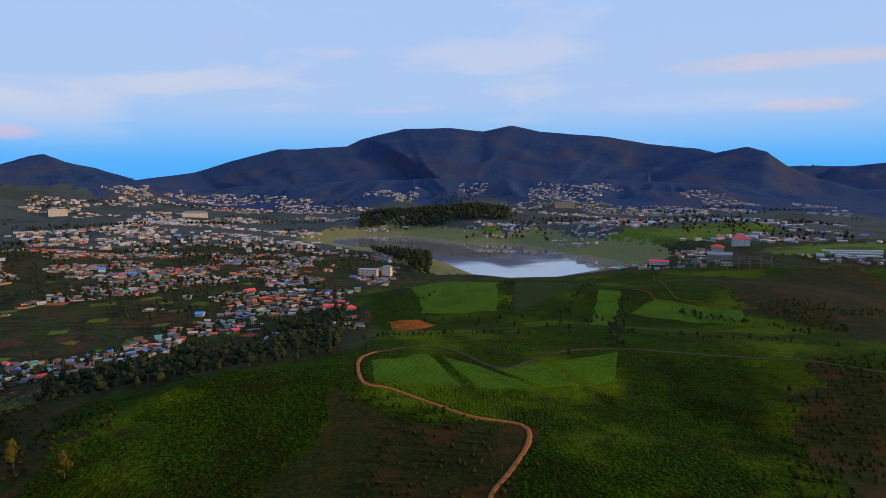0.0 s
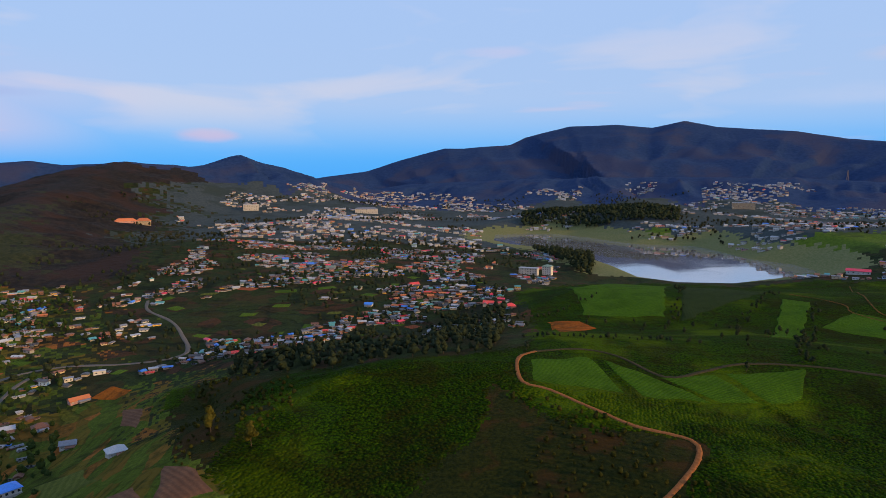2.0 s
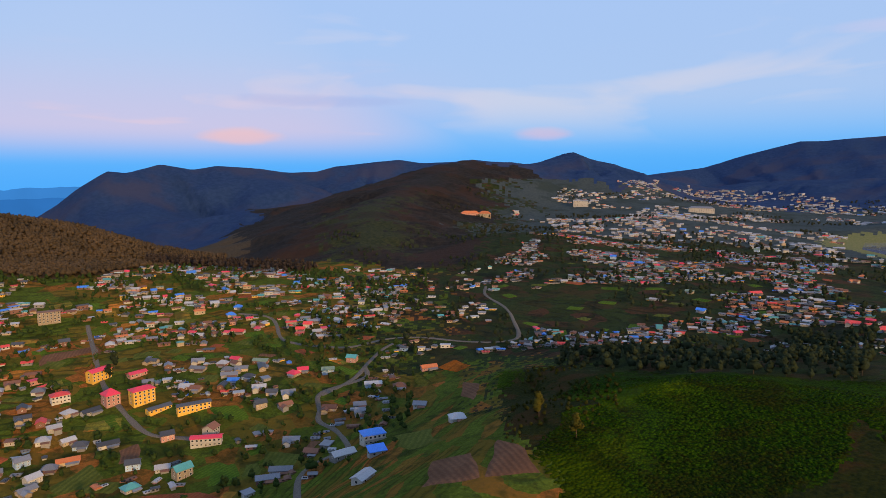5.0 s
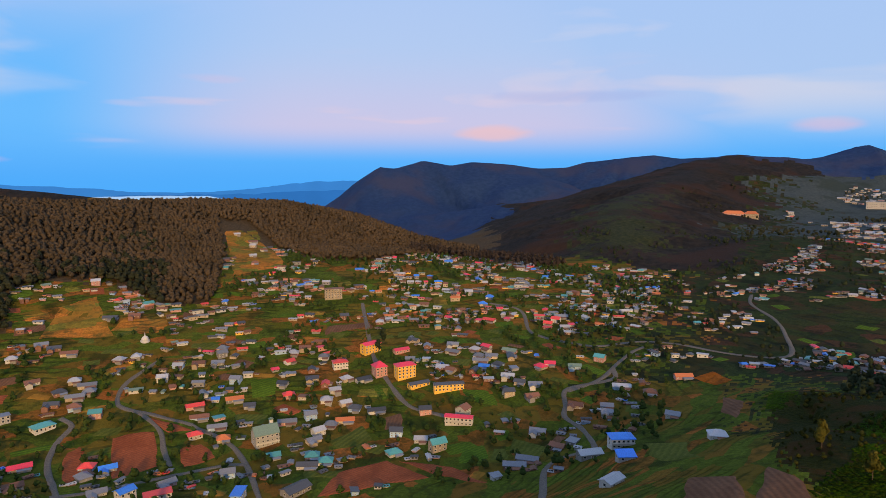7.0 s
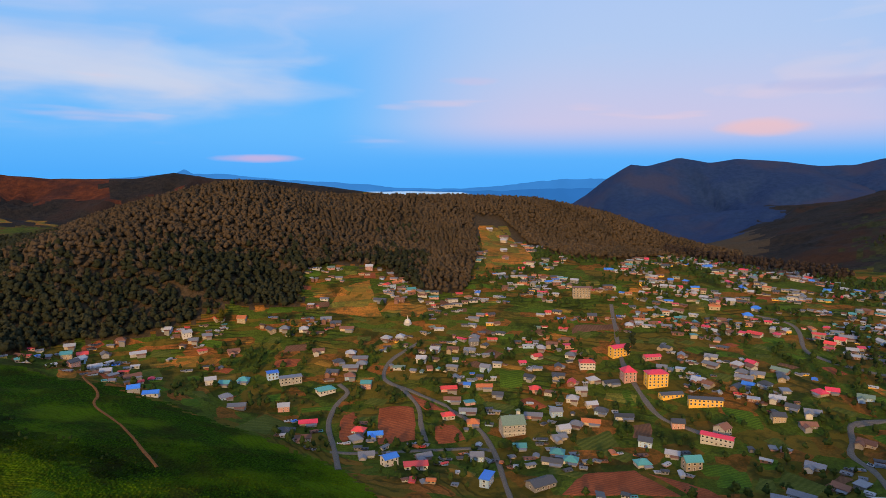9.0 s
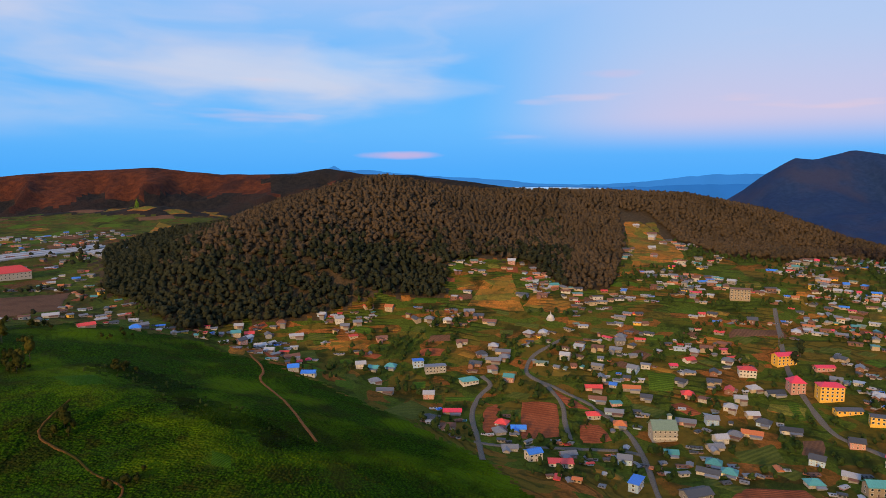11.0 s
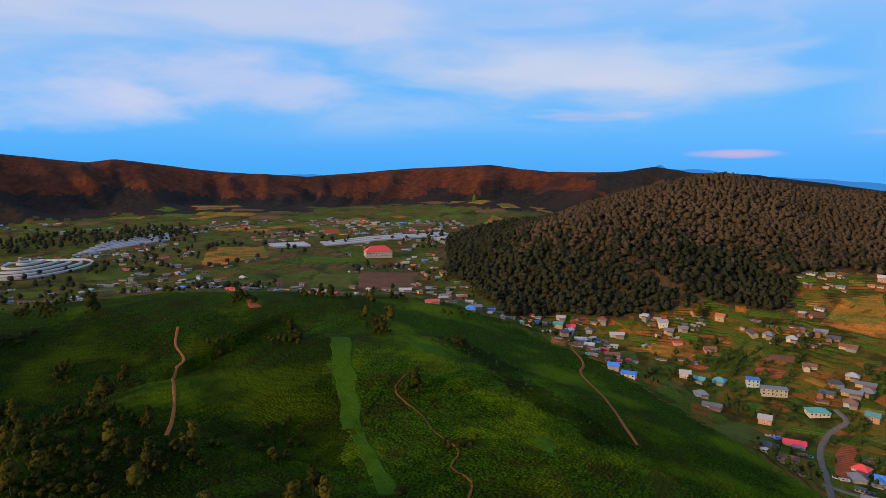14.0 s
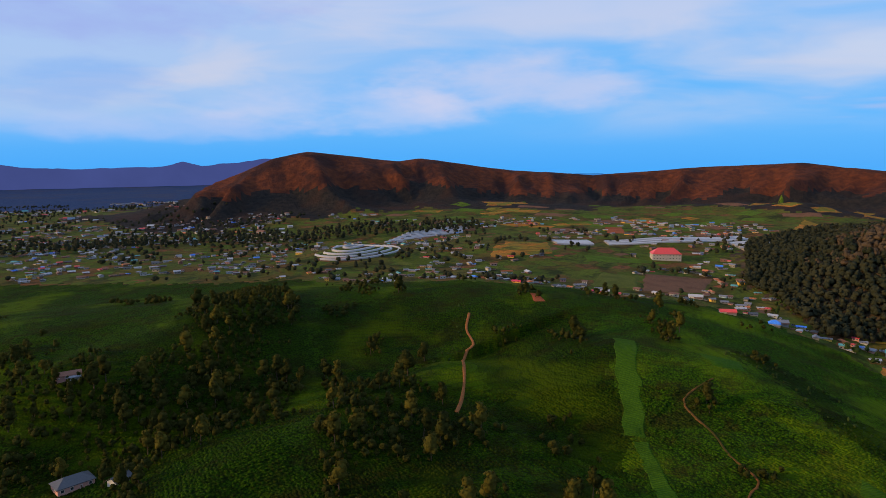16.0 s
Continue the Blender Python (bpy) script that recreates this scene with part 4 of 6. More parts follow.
landmark("house", -397, 8, facing(-397, 8, 14), "white house with a scarlet roof between red fields", "house", 9, w=7.7, d=5.6, storeys=1, kind="hip", wall="white", roof="red", rise=1.70, floor=2.15)
landmark("house", -331, -26, facing(-331, -26, 30), "white two-storey house with a pale blue roof", "house", 9, w=7.7, d=6.0, storeys=2, kind="gable", wall="white", roof="blue", floor=2.15)
landmark("shop_row", -326, -12, facing(-326, -12, 8), "low roadside shop under a scarlet tin roof", "shop", 9, w=12.0, d=4.3, storeys=1, kind="shed", wall="white", roof="red", rise=0.68, bays=4, floor=2.15)
landmark("house", -310, 23, facing(-310, 23, 75), "narrow blue and white roadside house", "house", 9, w=9.5, d=4.7, storeys=2, kind="flat", wall="blue", roof="blue", bays=4, floor=2.15)
landmark("workshop", -305, 49, facing(-305, 49, 40), "workshop with broad dark roofs", "workshop", 13, w=12.9, d=7.7, storeys=1, kind="gable", wall="grey", roof="dark", bays=4, floor=2.15)
landmark("town_hall", -539, -530, facing(-539, -530, 12), "large white hall with a scarlet hipped roof", "hall", 26, w=30, d=15, storeys=2, kind="hip", wall="white", roof="red", rise=6.0, bays=9, floor=3.0)
landmark("hotel", -106, 748, facing(-106, 748, -14), "long white three-storey lakeside hotel", "hotel", 22, w=22, d=9, storeys=3, kind="flat", wall="white", roof="white", bays=7, floor=2.5)
landmark("hotel", -86, 765, facing(-86, 765, -14), "white hotel wing with a grey-green roof by the lake", "hotel", 12, w=11, d=9, storeys=4, kind="hip", wall="white", roof="green", rise=2.0, bays=4, floor=2.5)
landmark("hill_hotel", -895, 992, facing(-895, 992, 10), "hillside hotel with orange roofs among terraces", "hotel", 22, w=38, d=14, storeys=2, kind="hip", wall="pink", roof="orange", rise=5.0, bays=9)
landmark("hill_hotel_wing", -872, 1012, facing(-872, 1012, 10), "cream wing of the hillside hotel", "building", 16, w=24, d=12, storeys=3, kind="hip", wall="cream", roof="orange", rise=5.0, bays=6)
landmark("hospital", -869, 1372, facing(-869, 1372, 4), "big white hospital block above the town", "hospital", 40, w=36, d=18, storeys=4, kind="flat", wall="white", roof="white", bays=9, floor=3.4)
landmark("college", -617, 1489, facing(-617, 1489, 4), "long low white college building", "college", 45, w=56, d=16, storeys=3, kind="hip", wall="white", roof="grey", rise=4.0, bays=11, floor=3.2)
landmark("factory", 297, 1800, facing(297, 1800, 4), "cream factory on the far side of the lake", "factory", 40, w=54, d=20, storeys=4, kind="flat", wall="cream", roof="white", bays=9, floor=3.6)
landmark("house", 240, 765, facing(240, 765), "lakeside house with a scarlet roof", "house", 14, w=22, d=9, storeys=1, kind="gable", wall="white", roof="pink", bays=5)
landmark("house", 329, 816, facing(329, 816), "white house with a scarlet roof beyond the fields", "house", 14, w=15, d=11, storeys=2, kind="hip", wall="white", roof="red", rise=3.5)
landmark("villa", 377, 860, facing(377, 860), "large white villa with pale red roofs", "villa", 18, w=22, d=14, storeys=3, kind="hip", wall="white", roof="red", rise=5.0, bays=5)


def temple(x, y):
    """A small white stupa: drum, bell, box and spire."""
    base = new("temple")
    put(base, x, y, 0, "small white stupa with a pointed spire", "temple")
    rings = {"drum": [(3.4, -1), (3.4, 0.8), (3.0, 0.9), (3.0, 1.4)], "bell": [(2.5, 1.4), (2.6, 2.2), (2.2, 3.1), (1.4, 3.8), (0.6, 4.1)], "spire": [(0.6, 4.1), (0.7, 4.7), (0.4, 4.8), (0.28, 5.8), (0.05, 7.0)]}
    for name, profile in rings.items():
        bm = bmesh.new()
        loops = [[bm.verts.new((r * math.cos(a), r * math.sin(a), z)) for a in np.linspace(0, 2 * math.pi, 17)[:-1]] for r, z in profile]
        for lo, hi in zip(loops, loops[1:]):
            for k in range(16):
                bm.faces.new([lo[k], lo[(k + 1) % 16], hi[(k + 1) % 16], hi[k]])
        bm.faces.new(loops[-1])
        part(name, bm, WALLS["white"], base, smooth=True)
    TAKEN.append((x, y, 6))


temple(-532, -19)
temple(-94, 876)

# ---------------------------------------------------------------- houses with a known roof: x, y
KNOWN = {
    "grey": [(-391, 75), (-456, 38), (-353, 214), (-419, -136), (-405, -125), (-344, -39), (-342, -8), (-299, 182), (-293, 226), (-258, 240), (-431, -319), (-341, 21), (-403, 21)],
    "white": [(-735, 88), (-792, 96), (-846, 84), (-406, 89), (-375, 206), (-555, 265), (-447, -225), (-486, -220), (-406, -96), (-472, -8), (-481, -61), (-523, -103), (-442, -153), (-431, -394), (-636, -58), (-320, 257), (-204, 213)],
    "dark": [(-362, 140), (-379, 114), (-389, 103), (-423, 119), (-345, 115), (-330, 60), (-485, -212), (-353, 194)],
    "rust": [(-705, 86), (-765, 104), (-822, 100), (-315, 219), (-492, -151), (-487, -86), (-521, -68), (-419, 12), (-301, 263), (-441, -205)],
    "red": [(-458, 300), (-469, 77), (-431, 10), (-424, 68), (-378, -46), (-397, -336), (-85, 497), (-108, 523), (-206, 619), (-456, 291)],
    "pink": [(-377, 241), (-376, 233), (-336, 873), (-464, 164)],
    "orange": [(-307, 295), (-160, 816), (-157, 765), (-537, -156), (-387, 23)],
    "blue": [(-540, 280), (-404, -188), (-218, 527), (-403, 709), (-421, -316), (-527, 266)],
    "teal": [(-352, 46), (-441, -143), (-436, -46), (-195, 1040), (-331, 70), (-341, 65), (-447, -132), (-364, 274), (-309, 31)],
    "green": [(-363, 252), (-361, 247), (-253, 585), (-329, 682), (-320, 967)],
}
pick = random.Random(11)
for roof, places in KNOWN.items():
    for x, y in places:
        if any(math.hypot(x - a, y - b) < r + 3 for a, b, r in TAKEN):
            continue
        kind = pick.choice(["cottage", "row", "square", "tall", "angle", "square"])
        house(x, y, kind, roof, pick.choice(["white", "white", "cream", "pink", "blue"]), facing(x, y, pick.gauss(0, 16)))


# ---------------------------------------------------------------- fields laid over the slopes
def furrowed(name, low, high, gap=2.2, turn=0.0, depth=0.35):
    """A worked field: beds and furrows running one way."""
    m = bpy.data.materials.new(name)
    m.use_nodes = True
    n = Nodes(m.node_tree)
    place = n.add("ShaderNodeNewGeometry").outputs["Position"]
    a = math.radians(turn)
    along = n.vmath("DOT_PRODUCT", place, (math.cos(a), math.sin(a), 0), 1)
    wave = n.math("SINE", n.math("ADD", n.math("MULTIPLY", along, 6.283 / gap), n.math("MULTIPLY", n.noise(place, 0.15, 3.0), 3.0)))
    grain = n.noise(place, 0.8, 5.0, 0.65)
    large = n.noise(place, 0.07, 4.0)
    colour = n.mix(n.step(n.math("ADD", n.math("MULTIPLY", wave, 0.09), grain), 0.3, 0.75), low, high)
    colour = n.mix(n.math("MULTIPLY", n.step(large, 0.45, 0.65), 0.45), colour, tuple(0.62 * c for c in low))
    shader = n.add("ShaderNodeBsdfPrincipled", None, Base_Color=colour, Roughness=0.95, Specular_IOR_Level=0.05)
    n.put(shader, "Normal", n.add("ShaderNodeBump", None, Strength=0.6, Distance=depth, Height=n.math("ADD", n.math("MULTIPLY", wave, 0.45), grain)).outputs[0])
    n.tree.links.new(shader.outputs[0], n.add("ShaderNodeOutputMaterial").inputs[0])
    return m


SOIL = furrowed("red_soil", (0.20, 0.055, 0.024), (0.30, 0.085, 0.036), 2.0, 20)
BROWN = furrowed("brown_soil", (0.115, 0.058, 0.034), (0.17, 0.085, 0.048), 2.2, 60)
CROP = furrowed("leafy_crop", (0.045, 0.080, 0.008), (0.085, 0.14, 0.013), 2.4, 10)
PALE = furrowed("pale_crop", (0.060, 0.072, 0.012), (0.10, 0.11, 0.022), 3.2, 35)
BRIGHT_TEA = furrowed("bright_tea", (0.028, 0.070, 0.003), (0.060, 0.125, 0.005), 1.5, 75, 0.8)
DARK_TEA = furrowed("shaded_tea", (0.014, 0.026, 0.006), (0.030, 0.046, 0.010), 1.5, 40, 0.8)
STRIP_TEA = furrowed("strip_tea", (0.027, 0.068, 0.003), (0.047, 0.104, 0.004), 1.3, 75, 0.6)
ORANGE = terrace_material("orange_terraces", (0.24, 0.070, 0.009), (0.32, 0.085, 0.010), (0.07, 0.030, 0.008), 1.3, 0.3)
OCHRE = terrace_material("ochre_terraces", (0.15, 0.135, 0.022), (0.38, 0.135, 0.024), (0.050, 0.050, 0.014), 1.3, 0.34)
FIELDS = []


def field(corners, surface_material, label, lift=0.22):
    """A worked plot draped on the ground with a rough edge that turns down into it."""
    a, b, c, d = (np.array(p, float) for p in corners)
    n = int(max(6, min(40, max(np.hypot(*(b - a)), np.hypot(*(d - a))) / 3)))
    s, t = np.meshgrid(np.linspace(0, 1, n), np.linspace(0, 1, n))
    s, t = s[..., None], t[..., None]
    flat = (a * (1 - s) + b * s) * (1 - t) + (d * (1 - s) + c * s) * t
    rim = np.minimum(np.minimum(s, 1 - s), np.minimum(t, 1 - t))[..., 0]
    shift = np.stack([smooth_noise(flat[..., 0], flat[..., 1], 9, 61), smooth_noise(flat[..., 0], flat[..., 1], 9, 62)], -1)
    flat = flat + 1.6 * shift
    z = surface(flat[..., 0], flat[..., 1]) + np.where(rim > 1e-6, lift, -0.5)
    verts = np.concatenate([flat, z[..., None]], -1).reshape(-1, 3).tolist()
    faces = [(i * n + j, i * n + j + 1, (i + 1) * n + j + 1, (i + 1) * n + j) for i in range(n - 1) for j in range(n - 1)]
    ob = add_mesh("field", verts, faces, surface_material, None, True)
    FIELDS.append([tuple(p) for p in corners])
    return tagged(ob, label, "field", kind="structure")


for corners in (
    [(-412, -37), (-410, -12), (-369, -10), (-357, -35)], [(-387, -2), (-391, 12), (-367, 20), (-363, -2)], [(-296, 54), (-318, 74), (-320, 101), (-286, 114)], [(-319, 104), (-292, 127), (-258, 133), (-284, 116)],
    [(-430, -22), (-415, 0), (-403, 8), (-404, -5)], [(-400, -59), (-409, -51), (-369, -47), (-360, -55)],
):
    field(corners, SOIL, "bare red soil plot ploughed in furrows")
for corners in ([(-373, 116), (-371, 128), (-351, 122), (-352, 109)], [(-153, 140), (-174, 166), (-158, 172), (-136, 154)], [(-156, 186), (-143, 180), (-122, 168), (-137, 152)], [(-261, 279), (-239, 272), (-219, 241), (-237, 250)], [(-525, 116), (-522, 157), (-512, 156), (-505, 110)], [(-462, -485), (-521, -452), (-461, -409), (-404, -427)]):
    field(corners, BROWN, "brown ploughed vegetable plot")
for corners in (
    [(-307, 137), (-308, 154), (-287, 148), (-290, 126)], [(-416, 124), (-414, 130), (-391, 127), (-393, 120)], [(-459, 46), (-450, 67), (-431, 63), (-429, 43)], [(-382, 171), (-368, 189), (-341, 184), (-356, 171)],
    [(-461, -574), (-510, -540), (-535, -510), (-440, -545)], [(-321, 129), (-316, 149), (-299, 152), (-304, 127)],
):
    field(corners, CROP, "green vegetable plot in narrow beds")
for corners in ([(-357, 76), (-369, 103), (-344, 103), (-342, 80)], [(-363, -117), (-404, -107), (-382, -84), (-356, -95)], [(-238, 199), (-214, 206), (-185, 184), (-206, 181)], [(-306, 170), (-277, 178), (-266, 161), (-289, 158)], [(-419, -497), (-449, -476), (-408, -434), (-370, -455)]):
    field(corners, PALE, "pale green plot of young vegetables")
for corners in ([(-548, -93), (-595, -83), (-618, -56), (-543, -38)], [(-555, -46), (-574, -35), (-571, 0), (-542, -5)], [(-860, 70), (-880, 112), (-690, 118), (-668, 60)], [(-542, -121), (-541, -107), (-528, -104), (-529, -116)], [(-472, -196), (-494, -195), (-490, -172), (-468, -170)], [(-566, 230), (-565, 248), (-537, 238), (-543, 221)], [(-392, -646), (-469, -646), (-427, -579), (-355, -597)], [(-760, -540), (-880, -600), (-860, -560), (-740, -495)], [(-634, -1089), (-722, -1056), (-690, -1001), (-631, -1046)]):
    field(corners, OCHRE, "terraces of ochre soil and yellowing crops")
field([(-45, 300), (-14, 317), (6, 273), (-39, 270)], BRIGHT_TEA, "bright green block of young tea")
field([(-10, 314), (11, 299), (40, 277), (8, 272)], BRIGHT_TEA, "bright green block of young tea")
field([(13, 299), (41, 308), (58, 282), (42, 277)], BRIGHT_TEA, "bright green block of young tea")
field([(43, 309), (83, 321), (73, 290), (60, 282)], BRIGHT_TEA, "bright green block of young tea")
field([(-60, 630), (38, 592), (30, 466), (-26, 462)], BRIGHT_TEA, "bright tea block on the lower hill")
field([(119, 452), (150, 488), (200, 444), (187, 410)], BRIGHT_TEA, "bright tea block beside a bend")
field([(49, 590), (96, 574), (108, 543), (38, 452)], DARK_TEA, "dark tea block in the fold of the hill")
field([(-51, 450), (-28, 452), (-14, 425), (-36, 385)], ORANGE, "terraced patch of orange soil")
field([(-306, 299), (-306, 319), (-283, 314), (-280, 294)], ORANGE, "orange cut of bare earth")
field([(-258, -302), (-265, -293), (-202, -217), (-196, -225)], STRIP_TEA, "narrow bright strip of young tea")
field([(-272, -402), (-274, -399), (-268, -374), (-258, -380)], SOIL, "small fan of bare orange earth on the tea hill")
field([(115, 520), (131, 511), (104, 424), (81, 394)], BRIGHT_TEA, "bright tea block between dark hedges")
field([(-284, -268), (-299, -248), (-284, -231), (-269, -243)], STRIP_TEA, "bright patch of young tea beside a path")
field([(-244, -157), (-241, -143), (-229, -137), (-229, -151)], STRIP_TEA, "bright patch of young tea beside a path")
for corners in ([(-425, -676), (-460, -639), (-423, -584), (-385, -614)], [(-677, -1130), (-721, -1068), (-701, -1024), (-672, -1106)], [(-720, -530), (-745, -500), (-715, -470), (-690, -500)]):
    field(corners, OCHRE, "sunlit yellow-green terraces on a low rise")
field([(-640, -742), (-655, -722), (-600, -655), (-585, -672)], SOIL, "bare red plot on the foothills")
field([(-610, -470), (-582, -402), (-554, -384), (-583, -443)], CROP, "bright green plot at the wood's edge")
field([(-199, -222), (-203, -217), (-176, -172), (-169, -176)], STRIP_TEA, "narrow bright strip of young tea")


# ---------------------------------------------------------------- the rest of the houses
def scatter(seed, count, azimuths, distances, gap, keep):
    """Places in a sector, at least a gap apart, where keep() holds; keep takes and gives arrays."""
    rng, out, cells = np.random.default_rng(seed), [], {}
    tries = count * 8
    r = np.sqrt(rng.uniform(distances[0] ** 2, distances[1] ** 2, tries))
    a = np.radians(rng.uniform(*azimuths, tries))
    x, y = -15 - r * np.sin(a), -20 + r * np.cos(a)
    good = keep(x, y)
    for u, v in zip(x[good].tolist(), y[good].tolist()):
        c, d = int(u // gap), int(v // gap)
        if any((u - p) ** 2 + (v - q) ** 2 < gap * gap for i in (-1, 0, 1) for j in (-1, 0, 1) for p, q in cells.get((c + i, d + j), ())):
            continue
        cells.setdefault((c, d), []).append((u, v))
        out.append((u, v))
        if len(out) >= count:
            break
    return out


def clear_of_roads(x, y, room):
    ok = np.ones(np.shape(x), bool)
    for line, width in ROAD_LINES:
        ok &= edge_distance(x, y, [tuple(p) for p in line[::3]] + [tuple(line[-1])], False) > width / 2 + room
    return ok


def apart(x, y, room):
    ok = np.ones(np.shape(x), bool)
    for a, b, r in TAKEN:
        ok &= (x - a) ** 2 + (y - b) ** 2 > (r + room) ** 2
    return ok


def clear(x, y, room=7.0):
    ok = ~(inside(x, y, FOREST) | inside(x, y, TEA_LAND) | inside(x, y, LAKE))
    for f in FIELDS:
        ok &= ~inside(x, y, f)
    ok &= (edge_distance(x, y, TEA_LAND) > 8) & (edge_distance(x, y, LAKE) > 18)
    return ok & apart(x, y, 0.7 * room) & clear_of_roads(x, y, room)


def settled(size, seed, share):
    return lambda x, y: (smooth_noise(x, y, size, seed) > share) & clear(x, y)


ROOF_DICE = ["grey"] * 7 + ["white"] * 5 + ["dark"] * 8 + ["rust"] * 5 + ["red"] * 2 + ["pink", "orange", "orange", "blue", "teal", "teal", "green"]
WALL_DICE = ["white"] * 4 + ["cream"] * 3 + ["pink", "brick", "brick", "brick", "blue", "grey", "grey", "grey"]
KIND_DICE = ["cottage"] * 5 + ["row"] * 4 + ["square"] * 4 + ["angle"] * 4 + ["tall", "flat"] + ["hut"] * 3
pick = random.Random(23)
near_places = scatter(5, 130, (48, 124), (290, 560), 8.0, settled(30, 31, 0.2))
for x, y in near_places:
    house(x, y, pick.choice(KIND_DICE), pick.choice(ROOF_DICE), pick.choice(WALL_DICE), facing(x, y, pick.gauss(0, 16) + (90 if pick.random() < 0.18 else 0)))


FAR_WALLS = WALL_DICE + ["grey", "grey", "grey", "brick", "brick", "pink", "yellow", "cream"]


def far_houses(name, places, label, seed, scale=1.0, dull=False, pale=False):
    """Many distant houses in one mesh: walls with gables, and roofs that overhang."""
    dice = random.Random(seed)
    mats = list(ROOFS.values()) + list(WALLS.values()) + [GLASS]
    keys = list(ROOFS) + list(WALLS) + ["glass"]
    verts, faces, index = [], [], []
    roofs = ["grey"] * 8 + ["white"] * 5 + ["dark"] * 5 + ["rust"] * 6 + ["orange", "red", "blue", "teal"] if dull else ROOF_DICE
    roofs = roofs + ["white"] * 16 if pale else roofs
    walls = ["white"] * 7 + ["cream"] * 3 + ["grey", "pink"] if pale else FAR_WALLS
    xs, ys = np.array(places).T
    whole, lots = scale, []
    for x, y in zip(xs, ys):
        lots.append((x, y, 1.0))
        if dice.random() < 0.55:  # an outbuilding close by
            a, way = math.radians(facing(x, y, dice.uniform(-25, 25))), dice.choice((-7.2, 7.2))
            lots.append((x + way * whole * math.cos(a), y + way * whole * math.sin(a), dice.uniform(0.45, 0.85)))
    zs = surface(np.array([p[0] for p in lots]), np.array([p[1] for p in lots]))
    for (x, y, part_of), z in zip(lots, zs):
        scale = whole * part_of
        w, d = dice.uniform(4.5, 11.0) * scale, dice.uniform(3.6, 6.2) * scale
        h = dice.choice([1.4, 1.6, 1.7, 1.8, 2.0, 3.4]) * scale
        rise = dice.choice([0.25, d * 0.2, d * 0.26, d * 0.32])
        a = math.radians(facing(x, y, dice.gauss(0, 18) + (90 if dice.random() < 0.18 else 0)))
        ca, sa = math.cos(a), math.sin(a)
        u, v, o = w / 2, d / 2, 0.5
        shape = [(-u, -v, -3), (u, -v, -3), (u, v, -3), (-u, v, -3), (-u, -v, h), (u, -v, h), (u, v, h), (-u, v, h), (-u, 0, h + rise), (u, 0, h + rise)]
        shape += [(-u - o, -v - o, h - 0.05), (u + o, -v - o, h - 0.05), (u + o, 0, h + rise + 0.15), (-u - o, 0, h + rise + 0.15), (u + o, v + o, h - 0.05), (-u - o, v + o, h - 0.05)]
        shape += [(-u - o, -v - o, h + 0.15), (u + o, -v - o, h + 0.15), (u + o, v + o, h + 0.15), (-u - o, v + o, h + 0.15)]
        b = len(verts)
        wall_faces = [(0, 1, 5, 4), (1, 2, 6, 9, 5), (2, 3, 7, 6), (3, 0, 4, 8, 7)]
        roof_faces = [(16, 17, 12, 13), (13, 12, 18, 19), (10, 11, 17, 16), (14, 15, 19, 18), (11, 14, 18, 12, 17), (15, 10, 16, 13, 19), (10, 15, 14, 11)]
        panes = []
        for k in range(2 if w < 9 else 3):
            c = (k + 0.5) / (2 if w < 9 else 3) * w - u
            q = len(shape)
            shape += [(c - 0.5, -v - 0.06, 0.7), (c + 0.5, -v - 0.06, 0.7), (c + 0.5, -v - 0.06, 1.5), (c - 0.5, -v - 0.06, 1.5)]
            panes.append((q, q + 1, q + 2, q + 3))
        verts += [(x + p * ca - q * sa, y + p * sa + q * ca, z + r) for p, q, r in shape]
        faces += [tuple(b + k for k in f) for f in wall_faces + roof_faces + panes]
        index += [keys.index(dice.choice(walls), len(ROOFS))] * 4 + [keys.index(dice.choice(roofs))] * 7 + [len(keys) - 1] * len(panes)
    ob = add_mesh(name, verts, faces, mats, None, False, index)
    return tagged(ob, label, "houses", kind="stuff")


crowded = scatter(6, 75, (62, 100), (430, 640), 11.0, settled(60, 33, -0.1)) + scatter(16, 330, (46, 92), (540, 800), 7.5, settled(28, 36, 0.02))
far_houses("village_houses", crowded, "crowded small village houses with tin roofs on the slope", 41, 0.82)
sheds = scatter(13, 300, (46, 124), (290, 620), 4.4, lambda x, y: (smooth_noise(x, y, 30, 31) > 0.1) & clear(x, y, 3.0))
far_houses("sheds", sheds, "small sheds, lean-tos and huts between the houses", 47, 0.5, True)
def bearing(x, y):
    return np.degrees(np.arctan2(-(x + 15), y + 20))


fringe = scatter(17, 110, (37, 52), (400, 800), 8.0, lambda x, y: (smooth_noise(x, y, 30, 45) > 0.05) & clear(x, y))
far_houses("village_houses", fringe, "scattered small houses where the village meets the terraces", 49, 0.7, True)
hill_side = scatter(7, 1150, (4.6, 41), (455, 1000), 6.2, lambda x, y: (smooth_noise(x, y, 45, 35) > np.where(np.hypot(x + 15, y + 20) * (1 + 0.012 * (22 - bearing(x, y))) < 640, 0.02, 0.0)) & (bearing(x, y) < 37 + 6 * smooth_noise(x, y, 90, 46)) & clear(x, y))
far_houses("hillside_houses", hill_side, "dense hillside houses with grey, red and rusty roofs", 42, 0.66)
town = scatter(8, 2100, (-31, 38), (1000, 2250), 9.0, lambda x, y: (smooth_noise(x, y, 110, 37) > 0.05) & (bearing(x, y) < 33 + 8 * smooth_noise(x, y, 160, 47)) & ~on_knoll(x, y) & clear(x, y) & (ground_height(x, y) < 100))
far_houses("town_houses", town, "distant pale houses of the lakeside town", 43, 1.05, True, True)
